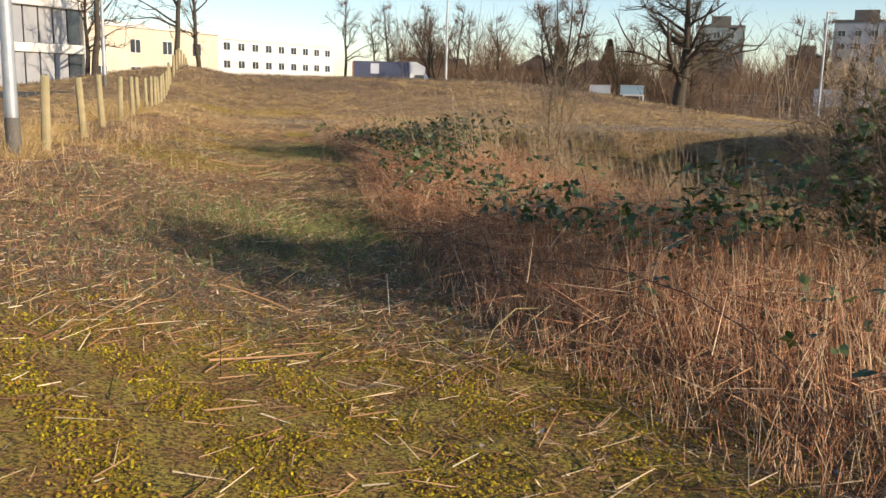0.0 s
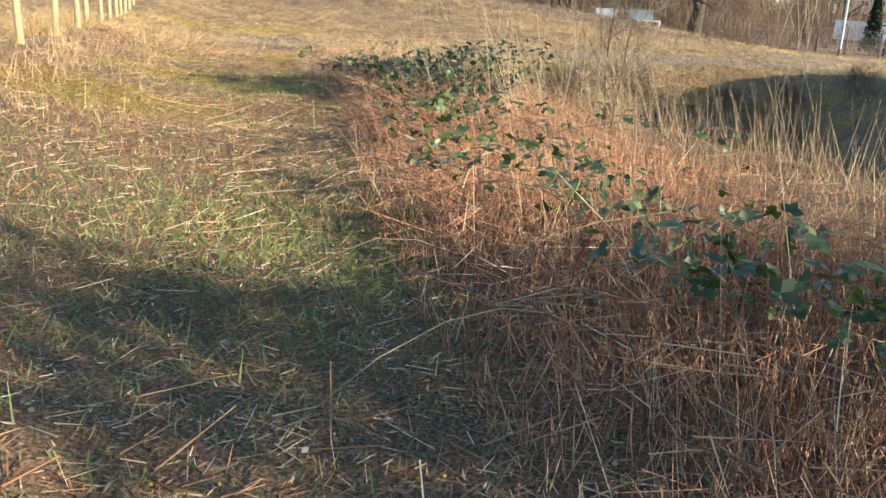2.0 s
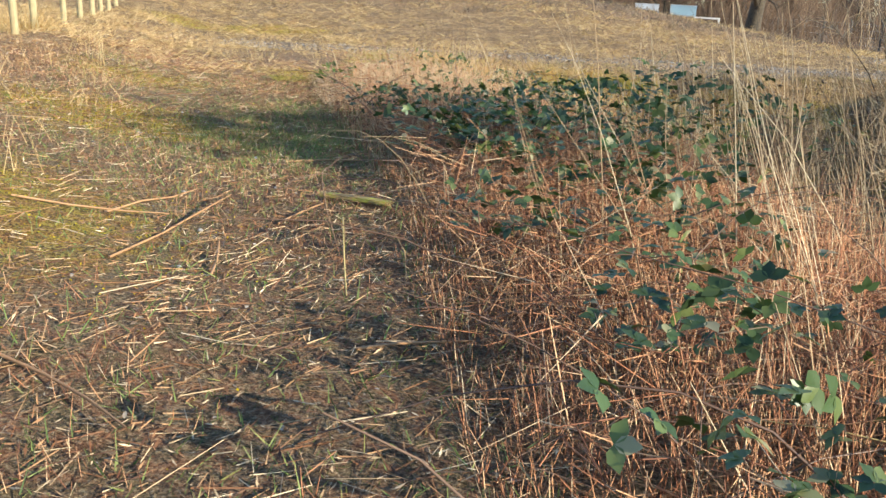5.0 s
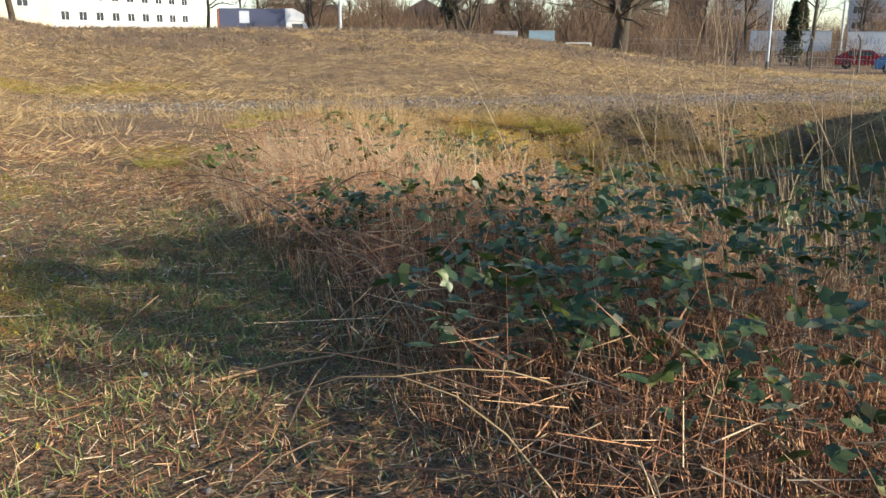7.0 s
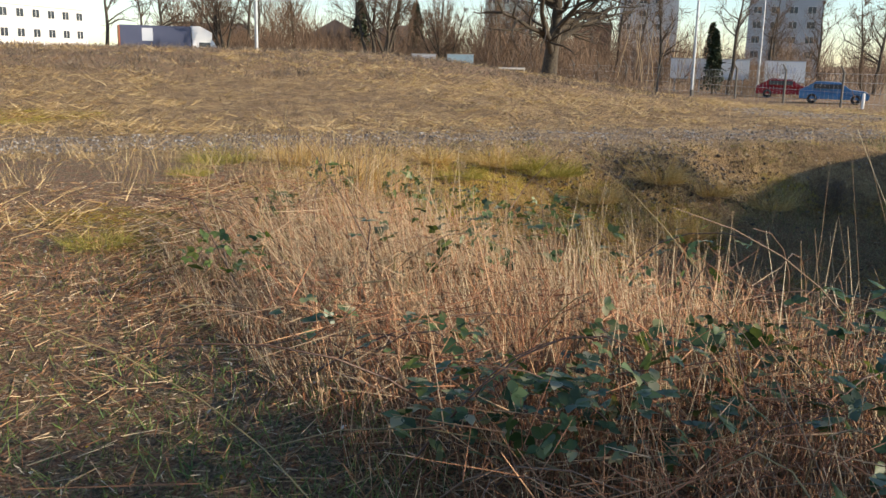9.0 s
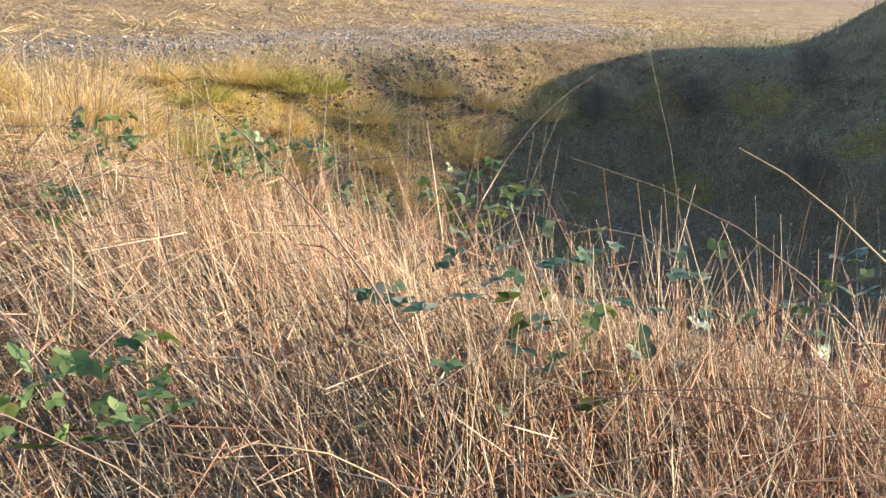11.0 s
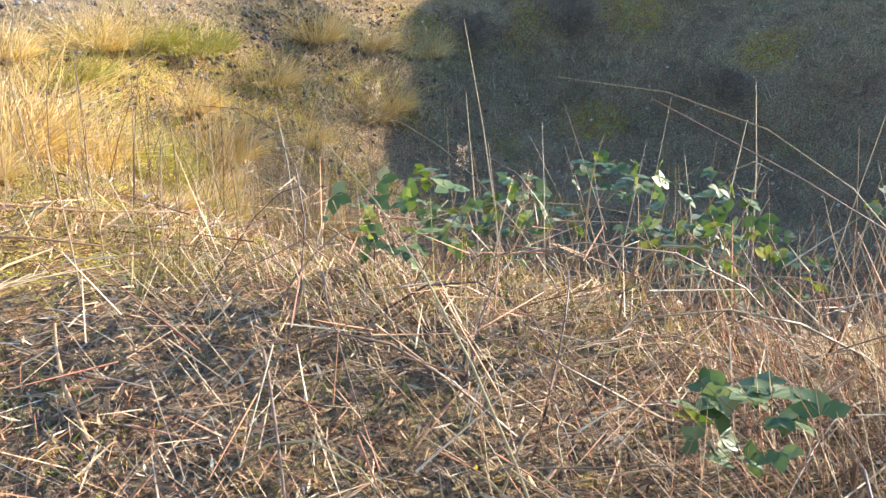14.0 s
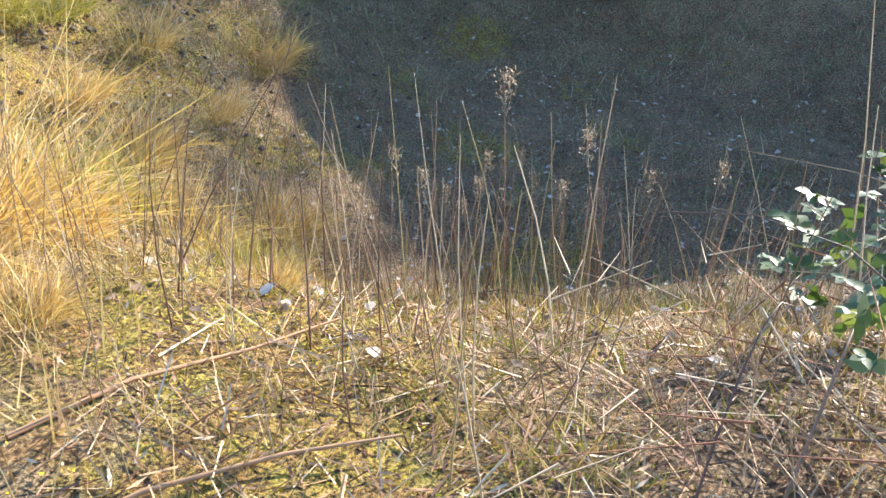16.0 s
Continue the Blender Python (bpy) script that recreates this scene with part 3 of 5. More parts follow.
def spread(n, x0, x1, y0, y1, clump=0, r=0.2):
    if not clump:
        return RNG.uniform(x0, x1, n), RNG.uniform(y0, y1, n)
    c = RNG.integers(0, clump, n)
    return RNG.uniform(x0, x1, clump)[c] + RNG.normal(0, r, n), RNG.uniform(y0, y1, clump)[c] + RNG.normal(0, r, n)


def path_points(n, y0, y1, x0=-4.2, x1=0.3, bare=True):
    y = RNG.uniform(y0, y1, n)
    x = edge(y) + RNG.uniform(x0, x1, n)
    k = RNG.uniform(size=n) > (0.85 * cover(x, y)[:, 1] if bare else 0)
    return x[k], y[k]


def green_points(n):
    x, y = path_points(n, 4.5, 24, -3.6, 0.2)
    patch = np.exp(-((x + 1.1) / 1.3) ** 2 - ((y - 8.8) / 1.8) ** 2) + np.exp(-((x + 2.9) / 1.2) ** 2 - ((y - 18.3) / 1.8) ** 2) + 0.14
    k = RNG.uniform(size=len(x)) < patch
    return x[k], y[k]


stuff("short_grass", [blades(*green_points(110000), 0.03, 0.11, 0.0032, 0.8)], M["green"], "short green grass among litter", "grass")


def moss_points():
    xs, ys = [], []
    for (mx, my, r, w), n in zip(MOSS, (80000, 9000, 8000, 1500, 1200, 1200, 1200, 1500, 1200, 1100, 700, 900, 600, 3000, 2500, 4000)):
        xs.append(mx + RNG.normal(0, r * 0.62, n) * 1.15)
        ys.append(my + RNG.normal(0, r * 0.62, n))
    x, y = np.concatenate(xs), np.concatenate(ys)
    keep = waves(x, y, 9.0, 0.7) + RNG.normal(0, 0.16, len(x)) > -0.02
    return x[keep], y[keep]


def moss_tufts():
    x, y = moss_points()
    return scatter(FLAKE_V * np.array([1, 2.2, 2.0]), FLAKE_F, on_ground(x, y, 0.008), turned(len(x), 0.7), RNG.uniform(0.006, 0.019, len(x)))


stuff("moss_cushions", [moss_tufts()], M["moss"], "bright yellow-green moss cushions on the ground", "moss")


def flat_tufts(n, x0, x1, y0, y1, tufts, r, lmin, lmax, wid):
    """Wind-flattened grass: blades fanned out low from common feet."""
    x, y = spread(n, x0, x1, y0, y1, tufts, r)
    keep = (RNG.uniform(size=n) > 0.92 * cover(x, y)[:, 2]) & (rim_depth(x, y) < 0.1) & (waves(x, y, 0.55, 2.2) + 0.7 * waves(x, y, 2.3, 0.3) + RNG.normal(0, 0.3, n) > -0.1)
    x, y = x[keep], y[keep]
    a = RNG.normal(0.1, 0.8, len(x)) + np.where(RNG.uniform(size=len(x)) < 0.4, math.pi, 0)
    way = np.stack([np.cos(a), np.sin(a), RNG.uniform(0.05, 0.75, len(x))], -1)
    return ribbons(on_ground(x, y, 0.0), way, RNG.uniform(lmin, lmax, len(x)), wid * RNG.uniform(0.6, 1.5, len(x)), 0.15, 2, 0.1, 0.3)


def field():
    out = []
    x, y = spread(16000, -9, 14, 9, 34, 900, 0.16)
    keep = (rim_depth(x, y) < 0.2) & (RNG.uniform(size=len(x)) > cover(x, y)[:, 2]) & ((x > edge(np.clip(y, -4, 26)) + 1.2) | (x < edge(np.clip(y, -4, 26)) - 3.4) | (y > 26.5))
    out.append(blades(x[keep], y[keep], 0.10, 0.42, 0.003, 0.3))
    x, y = spread(9000, -16, -3.5, -1, 45, 500, 0.22)
    keep = np.abs((x + 5.4) * 0.97 + (y - 12) * 0.242) < 2.2
    out.append(blades(x[keep], y[keep], 0.10, 0.45, 0.003, 0.35))
    out.append(flat_tufts(52000, -24, 20, 33, 50, 5200, 0.16, 0.08, 0.34, 0.0065))
    out.append(flat_tufts(9000, -26, 30, 47, 66, 1500, 0.22, 0.1, 0.35, 0.009))
    out.append(flat_tufts(16000, -13, -3, 24, 36, 1600, 0.15, 0.08, 0.34, 0.005))
    x, y = spread(9000, 0.2, 9, -1, 13, 700, 0.18)
    keep = x > edge(y) + 2.2
    out.append(blades(x[keep], y[keep], 0.1, 0.4, 0.003, 0.35))
    return out


def crest_weeds():
    x, y = spread(34000, -24, 14, 43, 60, 1500, 0.3)
    x2, y2 = spread(7000, -10, 12, 31, 44, 450, 0.2)
    return [blades(x, y, 0.05, 0.26, 0.008, 0.7), blades(x2, y2, 0.04, 0.2, 0.005, 0.8)]


stuff("dead_weeds", crest_weeds(), M["clod"], "dark matted dead weeds over the low mound", "dead weeds")
stuff("dry_grass", field(), M["grass"], "dry straw-coloured grass over the open field", "dry grass")


def hollow_growth():
    x, y = spread(22000, -3.2, 10, 24.5, 32.6, 1500, 0.13)
    d = rim_depth(x, y)
    keep = (d > -0.4) & (d < 3.2)
    x2, y2 = spread(12000, 0, 12, 14, 31, 700, 0.25)
    deep = rim_depth(x2, y2) > 1.2
    return [blades(x[keep], y[keep], 0.04, 0.2, 0.0028, 0.6)]


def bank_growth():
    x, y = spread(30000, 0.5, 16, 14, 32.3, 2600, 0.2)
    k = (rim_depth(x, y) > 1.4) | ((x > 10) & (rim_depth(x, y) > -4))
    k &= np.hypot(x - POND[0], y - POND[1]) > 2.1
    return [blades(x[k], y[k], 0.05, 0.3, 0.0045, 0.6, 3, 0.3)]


def slope_cushions():
    x, y = spread(30000, -3.0, 9, 25, 32.4, 520, 0.14)
    d = rim_depth(x, y)
    k = (d > -0.3) & (d < 3.6)
    x2, y2 = spread(9000, -3.7, -0.3, 22.5, 27.3, 150, 0.14)
    return [blades(x[k], y[k], 0.02, 0.1, 0.0028, 0.8), blades(x2, y2, 0.02, 0.09, 0.0026, 0.8)]


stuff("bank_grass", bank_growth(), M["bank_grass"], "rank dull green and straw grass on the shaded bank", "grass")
stuff("slope_moss", slope_cushions(), M["slope_moss"], "olive moss and short grass on the hollow's slope", "moss")


def clods():
    x = np.concatenate([RNG.normal(5.6, 1.1, 900), RNG.normal(2.6, 1.6, 200), RNG.uniform(-2, 11, 400)])
    y = np.concatenate([RNG.normal(31.4, 0.5, 900), RNG.normal(30.6, 0.6, 200), RNG.uniform(28, 32.5, 400)])
    return scatter(STONE_V, STONE_F, on_ground(x, y, 0.01), turned(len(x), 0.5), RNG.uniform(0.012, 0.045, len(x))[:, None] * RNG.uniform(0.6, 1.5, (len(x), 3)))


stuff("rubble", [clods()], M["clod"], "dark rubble and clods spilling down the hollow's slope", "rubble")


def stubble(n):
    x, y = path_points(n, 4, 26, -4.2, 0.2)
    k = waves(x, y, 1.6, 0.9) + RNG.normal(0, 0.3, len(x)) > 0.05
    return strands(on_ground(x[k], y[k], -0.01), np.stack([RNG.normal(0, 0.35, k.sum()), RNG.normal(0, 0.35, k.sum()), np.ones(k.sum())], -1), RNG.uniform(0.03, 0.12, k.sum()), RNG.uniform(0.0015, 0.003, k.sum()), 0.1, 2)


stuff("stubble", [stubble(16000)], M["stalk"], "short broken stubble standing on the trodden strip", "stubble")


stuff("hollow_grass", hollow_growth(), M["grass"], "dry and mossy grass on the hollow's slope", "dry grass")


def debris(x, y, lo, hi):
    n = len(x)
    return scatter(FLAKE_V * np.array([1.25, 0.55, 1.0]), FLAKE_F, on_ground(x, y, 0.012), turned(n, 0.55), RNG.uniform(lo, hi, n))


def slope_points(n):
    x, y = RNG.uniform(-4, 12, n), RNG.uniform(22, 33, n)
    k = (rim_depth(x, y) > -1.5)
    return x[k], y[k]


stuff("broken_litter", [debris(*path_points(24000, -0.5, 12), 0.01, 0.05), debris(*path_points(24000, 12, 27), 0.01, 0.05), debris(*slope_points(46000), 0.015, 0.06)], M["litter"], "crumbled dead leaves and chaff over the ground", "litter")


def hollow_leaves(n):
    x, y = RNG.uniform(-2.5, 15.5, n), RNG.uniform(13, 32, n)
    k = (rim_depth(x, y) > 0.4) | ((x > 10) & (rim_depth(x, y) > -4))
    x, y = x[k], y[k]
    return scatter(LEAF_V, LEAF_F, on_ground(x, y, 0.015), turned(len(x), 0.35), RNG.uniform(0.03, 0.075, len(x)))


def path_leaves(n):
    x, y = path_points(n, 0, 26)
    return scatter(LEAF_V, LEAF_F, on_ground(x, y, 0.012), turned(len(x), 0.4), RNG.uniform(0.015, 0.035, len(x)))


stuff("fallen_leaves", [hollow_leaves(9000), path_leaves(1500)], M["dead_leaf"], "curled brown fallen leaves", "fallen leaves")


def stones():
    x, y = RNG.uniform(-10, 18, 16000), RNG.uniform(30.5, 42, 16000)
    k = RNG.uniform(size=len(x)) < cover(x, y)[:, 2]
    x, y = x[k], y[k]
    x2, y2 = path_points(140, 0.5, 24, bare=False)
    x, y = np.concatenate([x, x2]), np.concatenate([y, y2])
    s = np.concatenate([RNG.uniform(0.012, 0.045, len(x) - len(x2)), RNG.uniform(0.008, 0.028, len(x2))])
    return scatter(STONE_V, STONE_F, on_ground(x, y, 0.005), turned(len(x), 0.3), s)


stuff("gravel", [stones()], M["stone"], "grey gravel and rubble along the hollow's rim", "gravel")


# tall weed stems, alone and in loose groups
def tall(n, x0, x1, y0, y1, lo, hi, groups, lean=(0, 0), r=0.35):
    x, y = spread(n, x0, x1, y0, y1, groups, r)
    k = x > edge(np.clip(y, -4, 26)) + 0.2
    x, y = x[k], y[k]
    way = np.stack([RNG.normal(lean[0], 0.16, len(x)), RNG.normal(lean[1], 0.16, len(x)), np.ones(len(x))], -1)
    return strands(on_ground(x, y), way, RNG.uniform(lo, hi, len(x)), RNG.uniform(0.0022, 0.0045, len(x)), 0.08, 4, 4, 0.0, 0.3)


stuff("tall_weed_stems", [tall(340, 0.0, 4, 13.5, 19.5, 0.8, 1.7, 24, (-0.3, 0)), tall(90, 0.5, 4.5, 6, 14, 0.5, 1.0, 20), tall(110, -1.0, 2.5, 23, 27.5, 0.6, 1.35, 16), tall(150, -1.8, 2, 24, 29, 0.35, 0.9, 30), tall(60, 0, 4, 19, 24, 0.8, 1.6, 12)], M["straw"], "tall thin pale weed stems", "weeds")


stuff("brown_weed_stems", [tall(90, -2.6, 0.4, 26.2, 28.8, 0.45, 1.1, 40, (0, 0), 0.25), tall(120, -0.5, 2.5, 25.5, 28.5, 0.4, 0.95, 25, (0, 0), 0.3)], M["cane"], "thin dark brown dead weed stems standing on the slope", "weeds")


def weed_plant(h):
    """A dead goldenrod: stem, short side shoots, feathery seed head."""
    st = strands(np.zeros((1, 3)), np.array([[0.06, 0.04, 1.0]]), [h], [0.004], 0.05, 6, 4)
    n = 26
    zz = RNG.uniform(0.45, 1.0, n) * h
    b = np.stack([0.06 * zz, 0.04 * zz, zz], -1)
    sh = strands(b, np.stack([RNG.normal(0, 1, n), RNG.normal(0, 1, n), RNG.uniform(0.3, 1.2, n)], -1), RNG.uniform(0.03, 0.11, n), np.full(n, 0.0015), 0.2)
    m = 90
    zz = (1 - np.abs(RNG.normal(0, 0.07, m))) * h
    b = np.stack([0.06 * zz + RNG.normal(0, 0.02, m), 0.04 * zz + RNG.normal(0, 0.02, m), zz], -1)
    hd = strands(b, RNG.normal(size=(m, 3)) + np.array([0, 0, 0.5]), RNG.uniform(0.01, 0.03, m), np.full(m, 0.003), 0.3, 2)
    return join([st, sh]), hd


def weed():
    root = new("seed_head_weed")
    tagged(root, "dead weed with a feathery pale seed head", "weed", "dead weeds in the hollow")
    a, b = weed_plant(1.25)
    part("stem", mesh_from("stem", *a, M["cane"]), root)
    tagged(part("seed_head", mesh_from("seed_head", *b, M["straw"]), root), kind="stuff")
    return root


def place_at(x, y, up=0.0, turn=0.0, size=1.0):
    return pose(x, y, float(height(np.array([x]), np.array([y]))[0]) + up, 0, 0, turn) @ Matrix.Diagonal((size, size, size, 1))


def put(ob, x, y, up=0.0, turn=0.0, size=1.0):
    ob.matrix_basis = place_at(x, y, up, turn, size)
    return ob


def copies(ob, spots):
    for x, y, turn, size in spots:
        c = copy_thing(ob, Matrix())
        c.matrix_basis = place_at(x, y, 0, turn, size)


w = put(weed(), -0.1, 26.6, 0, 0, 1.0)
copies(w, [(0.45, 26.2, 80, 0.9), (0.3, 27.3, 200, 0.75), (1.0, 26.9, 300, 0.8), (0.9, 25.9, 140, 0.8), (1.4, 27.6, 30, 0.9), (-0.4, 27.0, 250, 0.6), (1.9, 26.6, 20, 0.8), (0.1, 25.6, 100, 0.7), (-0.7, 26.3, 10, 0.55), (0.6, 26.8, 60, 0.65), (1.3, 26.2, 170, 0.7), (0.2, 26.9, 290, 0.5), (1.7, 27.2, 120, 0.85), (0.7, 27.7, 330, 0.6), (2.2, 27.4, 45, 0.7), (-0.1, 27.6, 210, 0.5), (1.1, 28.1, 75, 0.6), (2.6, 26.9, 260, 0.9)])


def tussock(mat, h, r, n):
    a = RNG.uniform(0, 2 * math.pi, n)
    d = np.sqrt(RNG.uniform(0, 1, n)) * r * 0.45
    b = np.stack([np.cos(a) * d, np.sin(a) * d, np.full(n, -0.03)], -1)
    lean = RNG.uniform(0.05, 1.5, n)
    way = np.stack([np.cos(a) * lean, np.sin(a) * lean, np.ones(n)], -1)
    v, f = ribbons(b, way, h * RNG.uniform(0.35, 1.15, n), RNG.uniform(0.0018, 0.0034, n), 0.3, 3, 0.4, 0.25)
    return mesh_from("tussock", v, f, mat)


T1 = [mesh for mesh in (tussock(M["tussock"], 0.5, 0.6, 900), tussock(M["tussock"], 0.32, 0.55, 700), tussock(M["tussock_green"], 0.26, 0.7, 900))]
SPOTS = [(-1.05, 29.0, 0, 1.2), (-0.65, 28.8, 0, 0.9), (-1.8, 29.5, 0, 0.9), (0.3, 29.5, 2, 1.2), (1.76, 29.75, 0, 0.8), (5.05, 31.0, 0, 0.9), (7.15, 30.6, 1, 1.1), (2.95, 31.2, 2, 1.2), (0.75, 31.4, 1, 1.0), (6.0, 30.9, 1, 1.1), (4.9, 30.0, 1, 1.0), (-3.95, 23.8, 2, 0.8), (1.85, 31.4, 0, 0.8),
         (-1.75, 28.0, 0, 0.55), (-1.55, 28.4, 0, 0.6), (0.5, 29.35, 2, 1.0), (1.9, 29.8, 1, 1.0), (2.45, 31.4, 2, 1.1), (1.9, 28.8, 1, 1.2), (0.6, 28.8, 1, 1.1), (5.3, 30.0, 1, 1.0), (2.1, 30.4, 1, 0.9), (1.1, 31.0, 2, 1.0), (1.1, 28.35, 1, 1.0), (2.35, 28.65, 1, 0.9), (1.25, 29.35, 1, 0.8), (-0.9, 27.5, 1, 0.5), (-0.4, 27.9, 2, 0.9), (3.6, 30.6, 1, 1.0), (3.3, 29.8, 1, 0.8),
         (-2.9, 29.6, 2, 1.0), (-3.3, 28.2, 2, 0.8), (-6.3, 13.9, 0, 0.9), (-6.9, 15.2, 0, 1.0), (-8.0, 20.8, 0, 1.2), (-8.9, 25.3, 0, 1.3), (-5.7, 11.7, 0, 0.8), (-5.2, 11.0, 1, 1.0), (-6.0, 13.0, 1, 1.1), (-7.2, 17.0, 1, 1.1)]
for sx, sy, kind, size in SPOTS:
    ob = new("grass_tussock", T1[kind])
    put(ob, sx, sy, 0, sx * 97 % 360, size * (1.4 if sy > 28.7 else 1.0))
    tagged(ob, "mossy yellow-green grass tussock" if kind == 2 else "bleached orange-straw grass tussock on the slope", "grass tussock", "grass tussocks")


# ---- shrubs and trees ----
def branch_lines(start, way, length, r0, r1, k, wob, up=0.0):
    """One crooked tapering line of k points."""
    p, d = [Vector(start)], Vector(way).normalized()
    for _ in range(k - 1):
        d = (d + Vector(RNG.normal(0, wob, 3)) + Vector((0, 0, up))).normalized()
        p.append(p[-1] + d * (length / (k - 1)))
    return np.array(p), np.linspace(r0, r1, k)


def grow(h, trunk_r, limbs, subs, twigs, first=0.3, open_angle=0.9, stems=1, reach=0.5, twig_r=0.006, twig_len=0.8):
    """A leafless tree: thick parts and fine twigs, each as vertices and quads."""
    thick, tips = [], []
    for s in range(stems):
        lean = RNG.normal(0, 0.05 if stems == 1 else 0.28, 2)
        base = RNG.normal(0, 0.0 if stems == 1 else trunk_r * 2, 2)
        tp, tr = branch_lines((base[0], base[1], -0.15), (lean[0], lean[1], 1), h * RNG.uniform(0.8, 1.0), trunk_r * (1 if stems == 1 else 0.6), trunk_r * 0.12, 9, 0.07, 0.05)
        thick.append(tubes(tp[None], tr[None], 9))
        for i in range(limbs):
            f = first + (0.95 - first) * (i + RNG.uniform()) / limbs
            j = f * 8
            a = tp[int(j)] + (tp[min(int(j) + 1, 8)] - tp[int(j)]) * (j % 1)
            ang = RNG.uniform(0, 2 * math.pi)
            lift = RNG.uniform(0.35, 1.0) / open_angle
            ll = h * reach * (1.15 - f) * RNG.uniform(0.7, 1.2)
            r = np.interp(j, range(9), tr) * 0.55
            lp, lr = branch_lines(a, (math.cos(ang), math.sin(ang), lift), ll, r, r * 0.25, 6, 0.16, 0.05)
            thick.append(tubes(lp[None], lr[None], 6))
            for q in range(subs):
                b = lp[RNG.integers(1, 6)]
                sp, sr = branch_lines(b, Vector(lp[-1] - lp[0]).normalized() + Vector(RNG.normal(0, 0.7, 3)), ll * RNG.uniform(0.3, 0.6), r * 0.35, r * 0.1, 5, 0.2, 0.06)
                thick.append(tubes(sp[None], sr[None], 4))
                tips.append((sp, ll))
            tips.append((lp, ll))
        tips.append((tp[4:], h * 0.3))
    base, way = [], []
    for p, ll in tips:
        for _ in range(twigs):
            j = RNG.uniform(0.25, 1) * (len(p) - 1)
            a = p[int(j)] + (p[min(int(j) + 1, len(p) - 1)] - p[int(j)]) * (j % 1)
            base.append(a)
            d = p[-1] - p[0]
            way.append(d / (np.linalg.norm(d) + 1e-6) + RNG.normal(0, 0.55, 3) + np.array([0, 0, 0.25]))
    n = len(base)
    tw = strands(np.array(base), np.array(way), twig_len * RNG.uniform(0.4, 1.2, n), twig_r * RNG.uniform(0.5, 1.2, n), 0.25, 3, 3, 0, 0.3)
    return join(thick), tw


def tree(name, label, category, group, mats=("bark", "twig"), **kw):
    root = tagged(new(name), label, category, group)
    a, b = grow(**kw)
    part("trunk", mesh_from("trunk", *a, M[mats[0]], True), root)
    tagged(part("twigs", mesh_from("twigs", *b, M[mats[1]]), root), kind="stuff")
    return root


shrub = put(tree("bare_shrub", "leafless straw-brown shrub with fine upright twigs", "shrub", "bare shrubs", ("twig", "straw"), h=2.1, trunk_r=0.028, limbs=9, subs=4, twigs=9, first=0.12, stems=3, reach=0.45, twig_r=0.0028, twig_len=0.3), 1.85, 15.6)
copies(shrub, [(5.4, 11.2, 100, 1.2), (2.2, 18.6, 310, 0.55), (5.6, 9.2, 160, 1.3), (4.8, 5.6, 20, 1.15)])
thorn = put(tree("thorn_bush", "bushy thorn thicket with tangled grey-brown branches", "shrub", "thorn bushes", ("twig", "twig"), h=1.9, trunk_r=0.03, limbs=10, subs=6, twigs=6, first=0.05, open_angle=1.6, stems=5, reach=0.6, twig_r=0.003, twig_len=0.4), 3.5, 6.4, 0, 0, 0.95)
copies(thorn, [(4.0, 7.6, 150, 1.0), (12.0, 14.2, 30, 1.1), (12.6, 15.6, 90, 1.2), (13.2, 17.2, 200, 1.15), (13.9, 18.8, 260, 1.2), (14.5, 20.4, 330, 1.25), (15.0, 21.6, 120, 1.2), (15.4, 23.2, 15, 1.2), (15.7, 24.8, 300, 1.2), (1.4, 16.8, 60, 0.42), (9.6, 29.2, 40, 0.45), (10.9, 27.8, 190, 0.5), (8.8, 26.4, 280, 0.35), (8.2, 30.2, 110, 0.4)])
stuff("thorn_bush_leaves", [leaf_clump(3.5, 6.4, 0.95, 0.8, 0.7, 0.65, 1100, 0.065), leaf_clump(4.0, 7.3, 1.0, 0.8, 0.9, 0.6, 900, 0.065), leaf_clump(1.5, 17.0, 0.5, 0.7, 0.7, 0.3, 350, 0.05), leaf_clump(2.6, 20.4, 0.9, 0.45, 0.4, 0.45, 120, 0.07)], M["leaf"], "green leaves climbing through the thorn bushes", "bramble leaves")

oak = put(tree("oak_tree", "massive bare oak with wide gnarled limbs", "tree", "", ("bark", "bark"), h=12.5, trunk_r=0.58, limbs=22, subs=7, twigs=8, first=0.2, open_angle=1.5, reach=0.55, twig_r=0.02, twig_len=1.3), 18.5, 71.8)
bare = put(tree("bare_tree", "leafless street tree with upswept branches", "tree", "bare trees", ("bark", "far_twig"), h=11, trunk_r=0.23, limbs=13, subs=5, twigs=6, first=0.25, reach=0.45, twig_r=0.022, twig_len=1.1), -13.7, 121)
copies(bare, [(-18.4, 47, 50, 0.82), (-16.5, 55, 140, 0.85), (-17.0, 62, 230, 0.8), (-7.7, 120, 300, 0.95), (1.0, 118, 80, 0.95), (37, 80, 10, 0.85), (55, 85, 70, 0.9), (-30, 74, 100, 0.9), (30, 118, 190, 0.9), (44, 104, 250, 1.0), (62, 112, 20, 1.0), (-24, 60, 20, 0.8), (49, 92, 330, 0.7), (-4, 138, 130, 1.1), (8, 136, 220, 1.0), (20, 132, 10, 0.9), (28, 140, 100, 1.1), (38, 128, 290, 0.8), (52, 126, 60, 1.0), (66, 100, 200, 0.9), (74, 118, 150, 1.0), (-11, 140, 250, 0.9), (3, 128, 170, 0.85), (45, 118, 20, 1.1)])
multi = put(tree("multi_stemmed_tree", "leafless tree with many slender upright stems", "tree", "multi-stemmed trees", ("bark", "far_twig"), h=13, trunk_r=0.28, limbs=9, subs=4, twigs=9, first=0.25, stems=7, reach=0.3, twig_r=0.02, twig_len=1.1), 12.5, 99)
